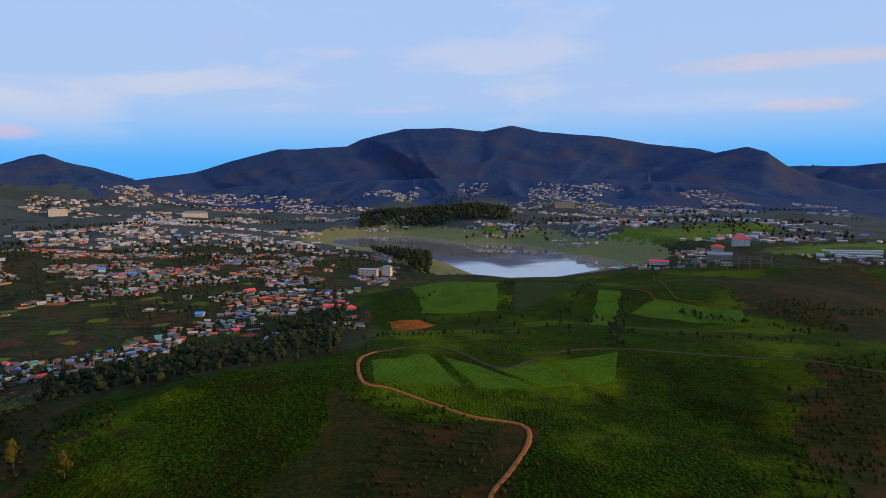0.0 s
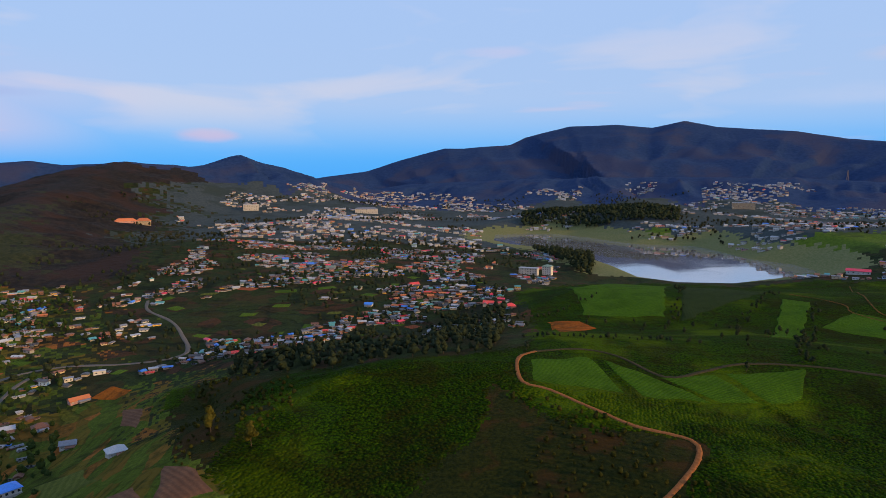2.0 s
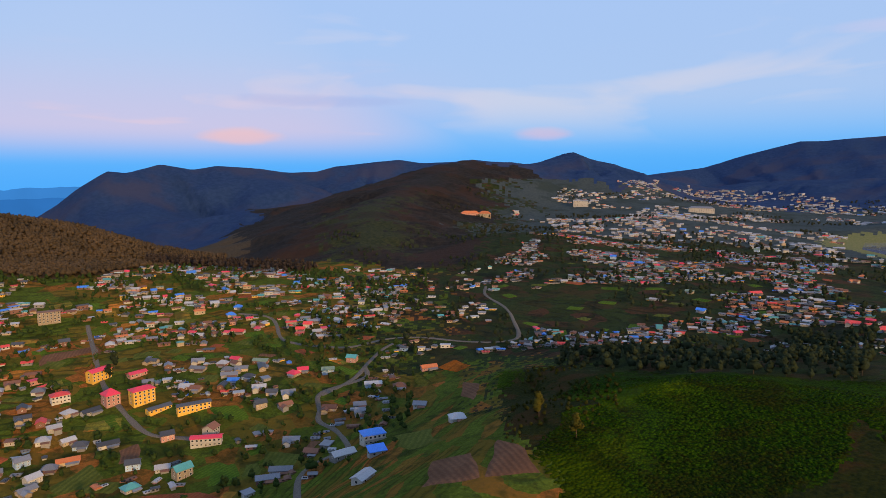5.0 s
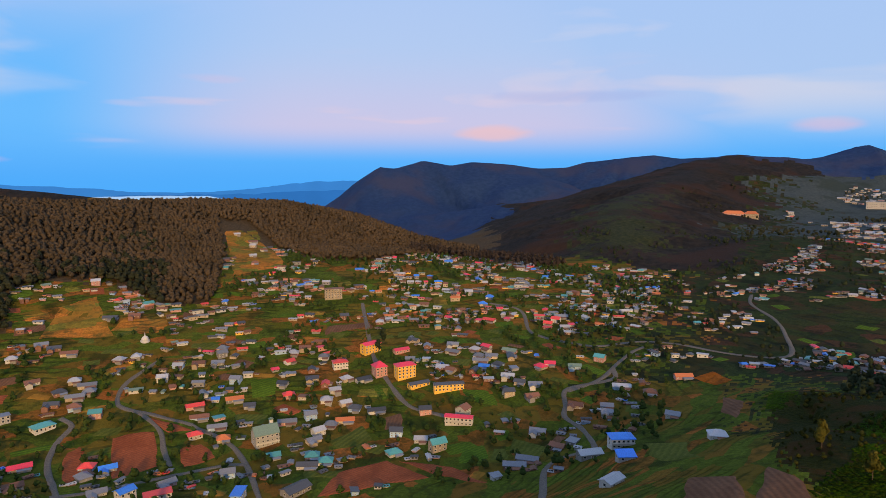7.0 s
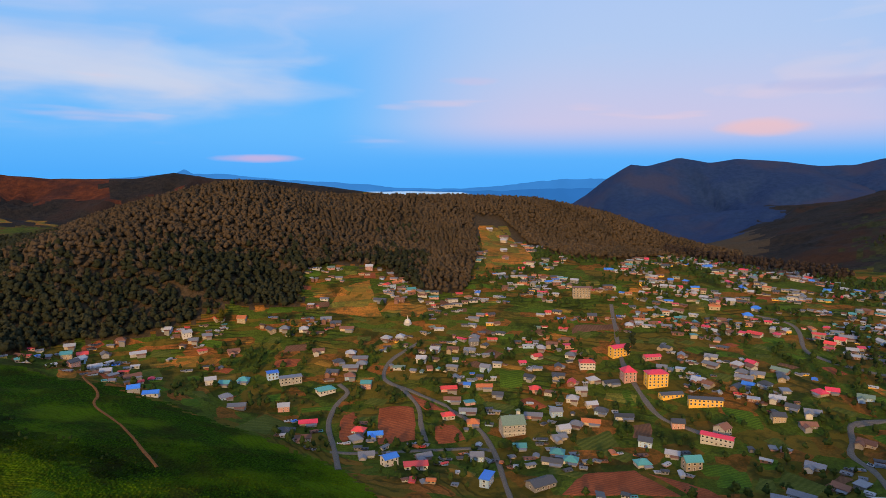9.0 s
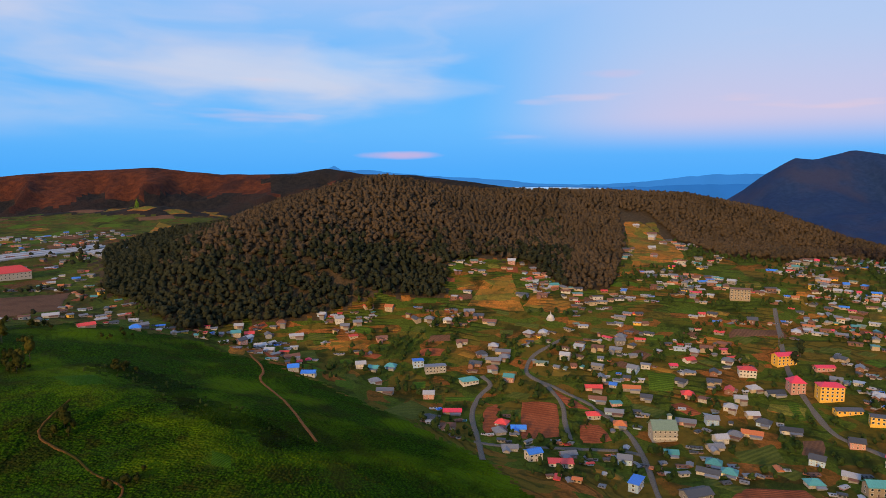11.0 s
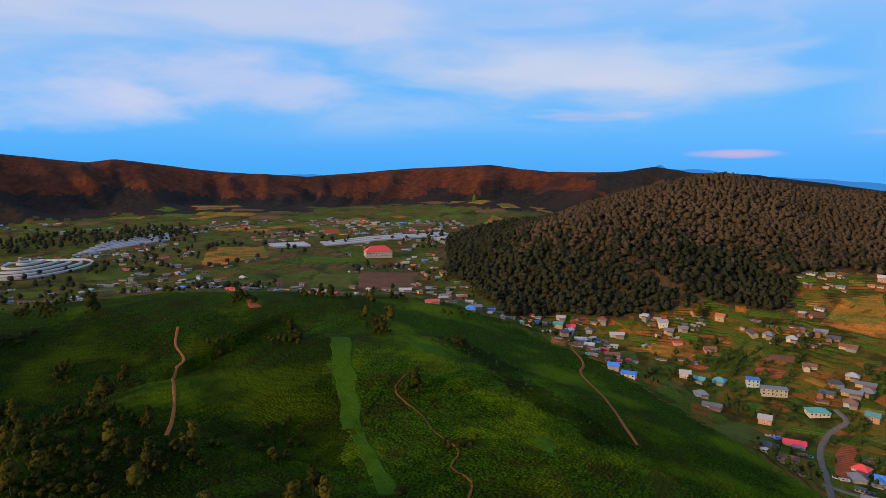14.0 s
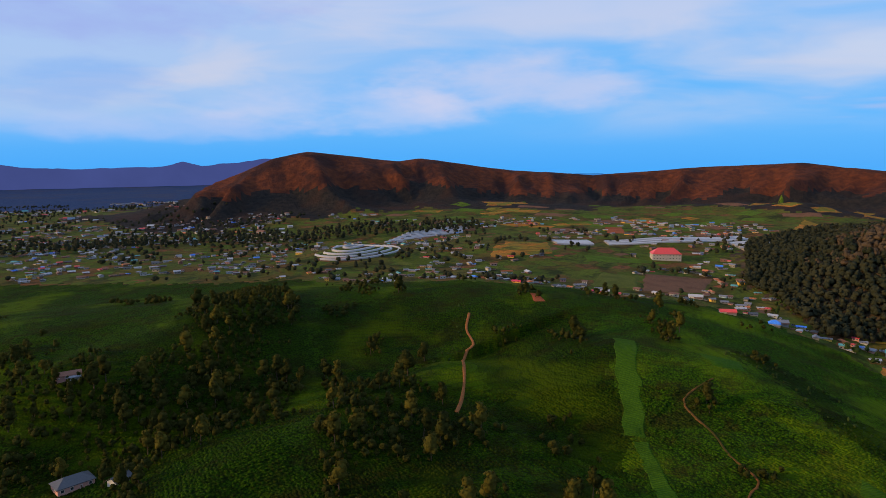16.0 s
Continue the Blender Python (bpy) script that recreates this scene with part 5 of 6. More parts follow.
east = scatter(9, 170, (-34, -14), (760, 1150), 9.0, lambda x, y: (smooth_noise(x, y, 60, 39) > 0.0) & clear(x, y) & ~on_knoll(x, y))
far_houses("village_houses", east, "houses of a hamlet beyond the tea fields", 44, 0.85, True)
south = scatter(10, 950, (126, 196), (480, 1350), 8.0, lambda x, y: (smooth_noise(x, y, 80, 38) > -0.05) & clear(x, y) & (np.hypot(x + 252, y + 711) > 75) & (ground_height(x, y) < 28))
far_houses("plain_houses", south, "scattered houses of the valley plain", 45, 0.7, True)
far_plain = scatter(14, 330, (166, 197), (950, 2300), 16.0, lambda x, y: (smooth_noise(x, y, 130, 40) > -0.1) & (ground_height(x, y) < 40))
far_houses("plain_houses", far_plain, "distant pale houses out on the plain", 48, 1.2, True)
strip = scatter(12, 70, (112, 150), (380, 520), 9.0, clear)
far_houses("roadside_houses", [p for p in strip if edge_distance(np.array([p[0]]), np.array([p[1]]), TEA_LAND)[0] < 55] or strip, "row of small houses along the foot of the tea hill", 46, 0.68)


# ---------------------------------------------------------------- small plots between the houses
def small_plots(seed, count, azimuths, distances, kinds, grow=1.0):
    dice = random.Random(seed)
    for x, y in scatter(seed, count, azimuths, distances, 17.0 * grow, lambda x, y: clear(x, y, 9.0)):
        z0, zx, zy = surface(np.array([x, x + 4, x]), np.array([y, y, y + 4])).tolist()
        a = math.atan2(zy - z0, zx - z0) + math.pi / 2 + dice.uniform(-0.3, 0.3)
        w, d = dice.uniform(6, 13) * grow, dice.uniform(4, 7.5) * grow
        corners = [(x + u * w * math.cos(a) - v * d * math.sin(a), y + u * w * math.sin(a) + v * d * math.cos(a)) for u, v in ((-1, -1), (dice.uniform(0.7, 1.1), -1), (1, dice.uniform(0.7, 1.1)), (-1, 1))]
        ground_kind, label = dice.choice(kinds)
        field(corners, ground_kind, label)


PLOTS = [(CROP, "green vegetable plot in narrow beds")] * 3 + [(PALE, "pale green plot of young vegetables")] * 2 + [(SOIL, "small plot of bare red soil"), (BROWN, "brown ploughed vegetable plot"), (OCHRE, "plot of ochre terraces"), (OCHRE, "plot of ochre terraces")]
small_plots(201, 150, (46, 122), (300, 640), PLOTS)
small_plots(202, 40, (10, 42), (470, 800), PLOTS[:6])
small_plots(204, 46, (119, 158), (880, 1260), [(OCHRE, "sunlit terraces on the foothills"), (CROP, "green terraces on the foothills"), (BROWN, "brown terraced plot on the foothills")], 2.4)
small_plots(203, 60, (126, 194), (500, 950), PLOTS[:7])
for x, y, w in ((-560, -830, 34), (-640, -790, 30), (-720, -760, 36), (-700, -660, 30), (-480, -900, 30), (-600, -960, 34), (-790, -680, 30), (-420, -960, 26)):
    field([(x - w, y - 10), (x + w, y - 16), (x + 0.9 * w, y + 14), (x - 0.8 * w, y + 18)], OCHRE if w > 30 else CROP, "sunlit terraces on the foothills")


# ---------------------------------------------------------------- trees
def leaf_material(name, dark, light, patch):
    m = bpy.data.materials.new(name)
    m.use_nodes = True
    n = Nodes(m.node_tree)
    info = n.add("ShaderNodeNewGeometry")
    tone = n.noise(info.outputs["Position"], 1.0 / patch, 3.0)
    fine = n.noise(info.outputs["Position"], 0.9, 5.0, 0.7)
    tone = n.math("ADD", tone, n.math("MULTIPLY", n.math("SUBTRACT", fine, 0.5), 0.8))
    mixed = n.math("ADD", n.math("MULTIPLY", info.outputs["Random Per Island"], 0.22), n.math("SUBTRACT", n.math("MULTIPLY", tone, 1.4), 0.35), True)
    shader = n.add("ShaderNodeBsdfPrincipled", None, Base_Color=n.mix(mixed, dark, light), Roughness=0.9, Specular_IOR_Level=0.05)
    n.put(shader, "Normal", n.add("ShaderNodeBump", None, Strength=0.9, Distance=1.0, Height=fine).outputs[0])
    n.tree.links.new(shader.outputs[0], n.add("ShaderNodeOutputMaterial").inputs[0])
    return m


LEAF_GREEN = leaf_material("leaves_green", (0.014, 0.030, 0.008), (0.050, 0.075, 0.018), 14.0)
LEAF_WOOD = leaf_material("leaves_olive", (0.042, 0.033, 0.021), (0.096, 0.068, 0.042), 60.0)
LEAF_DARK = leaf_material("leaves_dark", (0.012, 0.020, 0.010), (0.036, 0.046, 0.022), 22.0)
LEAF_CONIFER = leaf_material("leaves_conifer", (0.013, 0.019, 0.011), (0.040, 0.041, 0.022), 30.0)
LEAF_BELT = leaf_material("leaves_belt", (0.024, 0.019, 0.017), (0.056, 0.042, 0.034), 20.0)
LEAF_OLIVE = leaf_material("leaves_scrub", (0.012, 0.017, 0.003), (0.046, 0.046, 0.008), 16.0)
LEAF_GOLD = leaf_material("leaves_gold", (0.034, 0.036, 0.006), (0.092, 0.078, 0.011), 12.0)


T = (1 + 5**0.5) / 2
LUMP = np.array([(-1, T, 0), (1, T, 0), (-1, -T, 0), (1, -T, 0), (0, -1, T), (0, 1, T), (0, -1, -T), (0, 1, -T), (T, 0, -1), (T, 0, 1), (-T, 0, -1), (-T, 0, 1)]) / math.hypot(1, T)
LUMP_FACES = np.array([(0, 11, 5), (0, 5, 1), (0, 1, 7), (0, 7, 10), (0, 10, 11), (1, 5, 9), (5, 11, 4), (11, 10, 2), (10, 7, 6), (7, 1, 8), (3, 9, 4), (3, 4, 2), (3, 2, 6), (3, 6, 8), (3, 8, 9), (4, 9, 5), (2, 4, 11), (6, 2, 10), (8, 6, 7), (9, 8, 1)])


def tree_shape(rng, height, spread, bare, cards, size, lobes=5):
    """A tree's points and faces: a tapered trunk with limbs, then an uneven crown of leafy clumps with loose sprays on them.
    Gives points, four-sided faces with 0 or 1 for wood or leaf, and the clumps' triangles."""
    pts, quads, kinds, tris = [], [], [], []

    def limb(a, b, ra, rb):
        base = len(pts)
        for p, r in ((a, ra), (b, rb)):
            for k in range(4):
                t = k * math.pi / 2
                pts.append((p[0] + r * math.cos(t), p[1] + r * math.sin(t), p[2]))
        for k in range(4):
            quads.append((base + k, base + (k + 1) % 4, base + 4 + (k + 1) % 4, base + 4 + k))
            kinds.append(0)

    lean = rng.normal(0, 0.03 * height, 2)
    limb((0, 0, -1.5), (lean[0], lean[1], height * 0.8), 0.022 * height, 0.006 * height)
    crowns = []
    for k in range(lobes):
        a, up = rng.uniform(0, 6.283) + 2.4 * k, (k + rng.uniform(0.3, 0.8)) / lobes
        z = height * (bare + (0.88 - bare) * up)
        out = spread * rng.uniform(0.3, 0.62) * (1.15 - 0.85 * up)
        tip = np.array((lean[0] + out * math.cos(a), lean[1] + out * math.sin(a), z))
        if cards > 30:
            limb((lean[0] * 0.7, lean[1] * 0.7, z - 0.12 * height), tip, 0.008 * height, 0.003 * height)
        r = spread * rng.uniform(0.42, 0.66)
        if k == 0:  # the main dome
            tip, r = np.array((lean[0], lean[1], height * (0.45 + 0.5 * bare))), spread * 0.88
        crowns.append((tip, r))
        spin = rng.uniform(0, 6.283)
        c, s = math.cos(spin), math.sin(spin)
        tall = 0.9
        ball = (LUMP @ np.array([(c, -s, 0), (s, c, 0), (0, 0, 1)])) * (r * rng.uniform(0.55, 1.08, (12, 1))) * (1, 1, tall)
        tris += (LUMP_FACES + len(pts)).tolist()
        pts += [tuple(p) for p in ball + tip]
    for k in range(cards):
        mid, r = crowns[k % lobes]
        way = rng.normal(0, 1, 3)
        way[2] = abs(way[2]) if k % 4 else way[2]
        way /= np.linalg.norm(way)
        mid = mid + way * r * rng.uniform(0.7, 1.1) * (1, 1, 0.9)
        u = np.cross(way, rng.normal(0, 1, 3))
        u /= np.linalg.norm(u)
        v = np.cross(way, u) + way * rng.uniform(-0.4, 0.4)
        s, base = size * rng.uniform(0.65, 1.35), len(pts)
        pts.extend([tuple(mid + s * u), tuple(mid + 0.75 * s * v + 0.25 * s * way), tuple(mid - s * u), tuple(mid - 0.75 * s * v + 0.1 * s * way)])
        quads.append((base, base + 1, base + 2, base + 3))
        kinds.append(1)
    return np.array(pts), quads, kinds, tris


def wood(name, places, leaf, label, heights, spread, bare, cards, size, seed, lobes=4):
    """Many trees in one mesh, from eight shapes turned and scaled."""
    rng = np.random.default_rng(seed)
    shapes = [tree_shape(rng, 1.0, spread, bare, cards, size, lobes) for _ in range(8)]
    verts, quads, tris, kinds, total = [], [], [], [], 0
    xs, ys = np.array(places).T
    zs = surface(xs, ys)
    for x, y, z in zip(xs, ys, zs):
        pts, fs, ks, ts = shapes[rng.integers(8)]
        h, a = rng.uniform(*heights), rng.uniform(0, 6.283)
        wide = h * rng.uniform(0.8, 1.25)
        c, s = math.cos(a), math.sin(a)
        foot = pts[:, 2] < -1.4
        verts.append(np.stack([(pts[:, 0] * c - pts[:, 1] * s) * wide + x, (pts[:, 0] * s + pts[:, 1] * c) * wide + y, np.where(foot, -1.5, pts[:, 2] * h) + z], -1))
        quads.append(np.array(fs) + total)
        tris.append(np.array(ts) + total)
        kinds += ks
        total += len(pts)
    tris = np.concatenate(tris).tolist()
    ob = add_mesh(name, np.concatenate(verts).tolist(), np.concatenate(quads).tolist() + tris, [TRUNK, leaf], None, True, kinds + [1] * len(tris))
    return tagged(ob, label, "trees", kind="stuff")


def in_forest(test):
    return lambda x, y: inside(x, y, FOREST) & (np.hypot(x, y) < 1250) & test(x, y)


def dark_side(x, y):
    return (surface(x, y) + 14 * smooth_noise(x, y, 60, 71) + 16 * smooth_noise(x, y, 7, 74) < np.where(y < -120, 40, 30)) & (y + 40 * smooth_noise(x, y, 70, 72) + 50 * smooth_noise(x, y, 8, 76) < -30)


conifers = scatter(51, 4200, (74, 128), (480, 950), 4.3, in_forest(dark_side))
wood("forest_trees", conifers, LEAF_CONIFER, "dark dense trees at the foot of the wooded hill", (7, 11), 0.46, 0.02, 9, 0.12, 61, 3)
hardwoods = scatter(52, 11500, (62, 128), (560, 1250), 4.4, in_forest(lambda x, y: ~dark_side(x, y)))
wood("forest_trees", hardwoods, LEAF_WOOD, "olive-brown woodland covering the hill", (6.5, 9.5), 0.52, 0.02, 8, 0.12, 62, 3)
belt = scatter(53, 420, (54, 68), (700, 900), 6.0, lambda x, y: edge_distance(x, y, [polar(67, 800), polar(60, 790), polar(56.5, 760)], False) < 34)
wood("tree_belt", belt, LEAF_BELT, "belt of tall thin trees behind the village ridge", (11, 17), 0.22, 0.15, 14, 0.07, 63, 4)
shore_trees = scatter(54, 240, (1.5, 10.5), (740, 1010), 6.0, lambda x, y: ~inside(x, y, LAKE) & (edge_distance(x, y, LAKE) < 60) & apart(x, y, 4))
wood("shore_trees", shore_trees, LEAF_DARK, "dark trees along the lake shore", (8, 15), 0.36, 0.15, 14, 0.10, 64)
lake_wood = scatter(55, 900, (-5, 8), (1360, 1640), 7.0, lambda x, y: ~inside(x, y, LAKE) & (edge_distance(x, y, LAKE) > 40))
wood("lake_wood", lake_wood, LEAF_DARK, "dark wood on the far side of the lake", (8, 17), 0.42, 0.05, 6, 0.12, 65, 2)
town_trees = scatter(56, 1500, (-32, 50), (950, 2000), 7.0, lambda x, y: (smooth_noise(x, y, 90, 73) > 0.25) & clear(x, y, 2.0) & (ground_height(x, y) < 85))
wood("town_trees", town_trees, LEAF_CONIFER, "trees between the houses of the town", (4, 9), 0.45, 0.05, 6, 0.13, 66, 2)
village_trees = scatter(57, 2000, (44, 126), (290, 780), 5.5, lambda x, y: (smooth_noise(x, y, 34, 75) > -0.02) & clear(x, y, 2.5))
wood("village_trees", village_trees, LEAF_GREEN, "garden trees and bushes between the village houses", (2.2, 7), 0.45, 0.10, 12, 0.12, 67)
slope_trees = scatter(58, 1000, (6, 54), (440, 1000), 6.0, lambda x, y: (smooth_noise(x, y, 40, 77) > 0.05) & clear(x, y, 2.5))
wood("slope_trees", slope_trees, LEAF_DARK, "dark garden trees on the terraced slope", (2.5, 7), 0.45, 0.10, 10, 0.12, 68, 3)
plain_trees = scatter(59, 800, (124, 198), (500, 1400), 7.0, lambda x, y: (smooth_noise(x, y, 60, 79) > 0.12) & clear(x, y, 3) & (ground_height(x, y) < 22))
wood("plain_trees", plain_trees, LEAF_CONIFER, "hedges and trees across the valley plain", (3, 7), 0.6, 0.05, 6, 0.14, 69, 2)
grove = scatter(60, 700, (150, 200), (880, 1250), 8.0, lambda x, y: edge_distance(x, y, [polar(152, 950), polar(165, 960), polar(175, 1000), polar(192, 1000)], False) < 48)
wood("tree_belt", grove, LEAF_CONIFER, "dark belt of trees across the plain", (8, 13), 0.34, 0.10, 6, 0.12, 70, 3)
far_trees = scatter(66, 700, (164, 198), (1100, 2300), 13.0, lambda x, y: (smooth_noise(x, y, 160, 42) > 0.0) & (ground_height(x, y) < 45))
wood("plain_trees", far_trees, LEAF_CONIFER, "dark trees far out on the plain", (4, 9), 0.5, 0.05, 6, 0.14, 73, 2)
gully = scatter(61, 240, (8, 31), (330, 520), 5.5, lambda x, y: ~inside(x, y, TEA_LAND) & (edge_distance(x, y, TEA_LAND) < 60))
wood("gully_trees", gully, LEAF_DARK, "scrub trees in the gully below the tea hill", (4, 9), 0.45, 0.08, 14, 0.11, 71)


# ---------------------------------------------------------------- tea bushes on the near slopes
def tea_bushes():
    rng = np.random.default_rng(5)
    step = 1.5
    gx, gy = np.meshgrid(np.arange(-430, 330, step), np.arange(-430, 360, step))
    x, y = (gx + rng.uniform(-0.5, 0.5, gx.shape)).ravel(), (gy + rng.uniform(-0.5, 0.5, gx.shape)).ravel()
    far = np.hypot(x + 15, y + 20)
    turn = np.degrees(np.arctan2(-(x + 15), y + 20)) % 360
    keep = inside(x, y, TEA_LAND) & (far > 150) & (far < 315) & ((turn < 66) | (turn > 322) | ((turn > 88) & (turn < 194)))
    keep &= smooth_noise(x, y, 22, 81) + 0.5 * smooth_noise(x, y, 7, 82) > -0.55
    for plot in FIELDS:
        keep &= ~inside(x, y, plot)
    keep &= ~within(x, y, OVERGROWN, 20)
    for line, width in ROAD_LINES:
        near = keep.nonzero()[0]
        gap = np.min(np.hypot(x[near][:, None] - line[None, :, 0], y[near][:, None] - line[None, :, 1]), 1)
        keep[near[gap < width / 2 + 1.6]] = False
    x, y = x[keep], y[keep]
    z = surface(x, y)
    n = len(x)
    r = rng.uniform(0.65, 1.0, n)
    h = r * rng.uniform(0.25, 0.5, n)
    a = np.arctan2(surface(x, y + 3) - z, surface(x + 3, y) - z) + rng.normal(0, 0.25, n)  # rows lie across the slope
    ring = np.arange(4) * math.pi / 2
    long = np.array((1.0, 1.7, 1.0, 1.7)) * rng.uniform(0.8, 1.15, (n, 4)) * r[:, None]
    px = x[:, None] + long * np.cos(a[:, None] + ring)
    py = y[:, None] + long * np.sin(a[:, None] + ring)
    foot = np.stack([px, py, np.repeat(z[:, None] - 0.3, 4, 1)], -1)
    mid = np.stack([x[:, None] + (px - x[:, None]) * 0.8, y[:, None] + (py - y[:, None]) * 0.8, np.repeat((z + h * 0.8)[:, None], 4, 1)], -1)
    top = np.stack([x, y, z + h], -1)[:, None]
    verts = np.concatenate([foot, mid, top], 1).reshape(-1, 3)
    one = [(k, (k + 1) % 4, 4 + (k + 1) % 4, 4 + k) for k in range(4)]
    quads = (np.array(one)[None] + 9 * np.arange(n)[:, None, None]).reshape(-1, 4).tolist()
    tris = (np.array([(4 + k, 4 + (k + 1) % 4, 8) for k in range(4)])[None] + 9 * np.arange(n)[:, None, None]).reshape(-1, 3).tolist()
    bright = np.where(within(x, y, DIMMED_PATCHES, 12), 2, young(x, y).astype(int))
    ob = add_mesh("tea_bushes", verts.tolist(), quads + tris, [TEA, LIT_TEA, DIMMED_TEA], None, True, np.concatenate([np.repeat(bright, 4), np.repeat(bright, 4)]))
    return tagged(ob, "clipped tea bushes over the near hillsides", "tea bushes", kind="stuff")


tea_bushes()


def tree(x, y, height, leaf, label, seed, spread=0.30, cards=110, size=0.05):
    """A single tree with trunk and crown."""
    rng = np.random.default_rng(seed)
    pts, quads, kinds, tris = tree_shape(rng, height, spread * height, 0.2, cards, size * height, 6)
    base = new("tree")
    base.matrix_basis = pose(x, y, ground_at(x, y))
    for name, kind, mat in (("trunk", 0, TRUNK), ("crown", 1, leaf)):
        own = [f for f, k in zip(quads, kinds) if k == kind] + (tris if kind else [])
        used = sorted({v for f in own for v in f})
        back = {v: i for i, v in enumerate(used)}
        add_mesh(name, [tuple(pts[v]) for v in used], [tuple(back[v] for v in f) for f in own], mat, base, True)
    return tagged(base, label, "tree")


dice = random.Random(77)
def in_hollow(x, y, share):
    thick = smooth_noise(x, y, 26, 85) + 0.5 * smooth_noise(x, y, 9, 86)
    return (inside(x, y, HOLLOW) & (thick > share - 0.35)) | (inside(x, y, GROVE) & (thick > share - 0.1)) | ((thick > share + 0.62) & (y < -170))


for n, (x, y) in enumerate(scatter(63, 130, (128, 197), (180, 470), 6.0, lambda x, y: in_hollow(x, y, 0.0) & clear_of_roads(x, y, 2) & apart(x, y, 5))):
    gold = dice.random() < 0.4
    tree(x, y, dice.uniform(7, 15), LEAF_GOLD if gold else LEAF_OLIVE, "slender tree with thin yellowing leaves among tea" if gold else "slender green shade tree among the tea", 100 + n, dice.uniform(0.24, 0.36), 150, 0.05)
for n, (x, y) in enumerate([(-152, 206), (-128, 196), (-529, -171), (-379, -37), (-481, 153), (-465, 144), (-385, 4)]):
    tree(x, y, (11, 10, 16, 6, 13, 12, 5)[n], LEAF_GOLD if n < 4 else LEAF_DARK, "tree with a golden-green crown" if n < 4 else "dark tree beside the hotel", 300 + n)
for n, (x, y) in enumerate(scatter(64, 40, (-32, 10), (330, 480), 10.0, lambda x, y: (smooth_noise(x, y, 50, 87) > 0.25) & clear_of_roads(x, y, 2))):
    tree(x, y, dice.uniform(2.5, 5.5), LEAF_DARK, "dark shade tree on the tea hill", 400 + n)


landmark("house", 10, -302, 200, "pink bungalow with broad dark roofs among scrub", "house", 9, w=13.0, d=8.0, storeys=1, kind="hip", wall="pink", roof="dark", rise=2.4, bays=4, floor=2.2)
brush = scatter(65, 3200, (126, 198), (165, 560), 3.2, lambda x, y: in_hollow(x, y, 0.05) & clear_of_roads(x, y, 1.5) & apart(x, y, 3))
wood("scrub", brush, LEAF_OLIVE, "wild scrub and saplings between the tea", (1.5, 6), 0.45, 0.05, 10, 0.13, 72, 2)
house(-6, -292, "cottage", "dark", "white", 220)
house(14, -380, "row", "rust", "pink", 190)

HEDGES = [[(50, 595), (35, 455)], [(112, 541), (85, 478), (68, 436)], [(137, 512), (113, 448), (81, 326)], [(156, 452), (196, 411), (208, 379)], [(-100, 441), (-50, 464), (-19, 516)], [(91, 353), (150, 344), (183, 339)], [(-60, 345), (-20, 352), (60, 350)]]
rows = scatter(67, 900, (-34, 16), (300, 640), 2.6, lambda x, y: (np.min([edge_distance(x, y, line, False) for line in HEDGES], 0) < 3.5 + 3 * smooth_noise(x, y, 30, 43)) & clear_of_roads(x, y, 1))
wood("hedge", rows, LEAF_DARK, "dark hedges and shrubs between the blocks of tea", (1.2, 3.6), 0.5, 0.02, 10, 0.13, 74, 2)
gully_rows = scatter(69, 260, (100, 160), (200, 480), 2.4, lambda x, y: within(x, y, DIMMED_PATCHES[6:], 6) & clear_of_roads(x, y, 1) | (edge_distance(x, y, [(-150, -336), (-180, -350), (-215, -395)], False) < 6))
wood("hedge", gully_rows, LEAF_GREEN, "dark shrubs in a fold of the tea hill", (0.8, 2.4), 0.5, 0.02, 10, 0.13, 76, 2)
thicket = scatter(68, 2100, (-35, 34), (190, 560), 2.8, lambda x, y: np.any([inside(x, y, line) for line in OVERGROWN], 0) & (smooth_noise(x, y, 24, 44) > -0.1) & clear_of_roads(x, y, 1))
wood("thicket", thicket, LEAF_OLIVE, "dark brown-green scrub overgrowing old tea", (0.8, 2.4), 0.6, 0.02, 8, 0.13, 75, 2)

# ---------------------------------------------------------------- greenhouses
PLASTIC = plain("greenhouse_plastic", (0.36, 0.36, 0.38), 0.35, vary=0.08)


def tunnel(path, width, height, label, group):
    """A plastic tunnel along a path: an arched cover, end walls and ribs."""
    mid = resample(path, 5.0)
    ahead = np.gradient(mid, axis=0)
    side = np.stack([-ahead[:, 1], ahead[:, 0]], -1) / np.hypot(ahead[:, 0], ahead[:, 1])[:, None]
    x0, y0 = mid[0]
    z0 = ground_at(x0, y0)
    base = new("greenhouse")
    base.matrix_basis = pose(x0, y0, z0)
    arc = [(-0.5, -2.0), (-0.5, 0.5), (-0.36, 0.82), (0.0, 1.0), (0.36, 0.82), (0.5, 0.5), (0.5, -2.0)]
    zs = surface(mid[:, 0], mid[:, 1]) - z0
    verts = [(p[0] - x0 + s[0] * a * width, p[1] - y0 + s[1] * a * width, z + (b * height if b > 0 else b)) for p, s, z in zip(mid, side, zs) for a, b in arc]
    w = len(arc)
    faces = [(i * w + j, (i + 1) * w + j, (i + 1) * w + j + 1, i * w + j + 1) for i in range(len(mid) - 1) for j in range(w - 1)]
    add_mesh("cover", verts, faces, PLASTIC, base, False)
    for i in (0, len(mid) - 1):
        add_mesh("end_wall", verts[i * w : (i + 1) * w], [tuple(range(w))], WALLS["grey"], base)
    return tagged(base, label, "greenhouse", group)


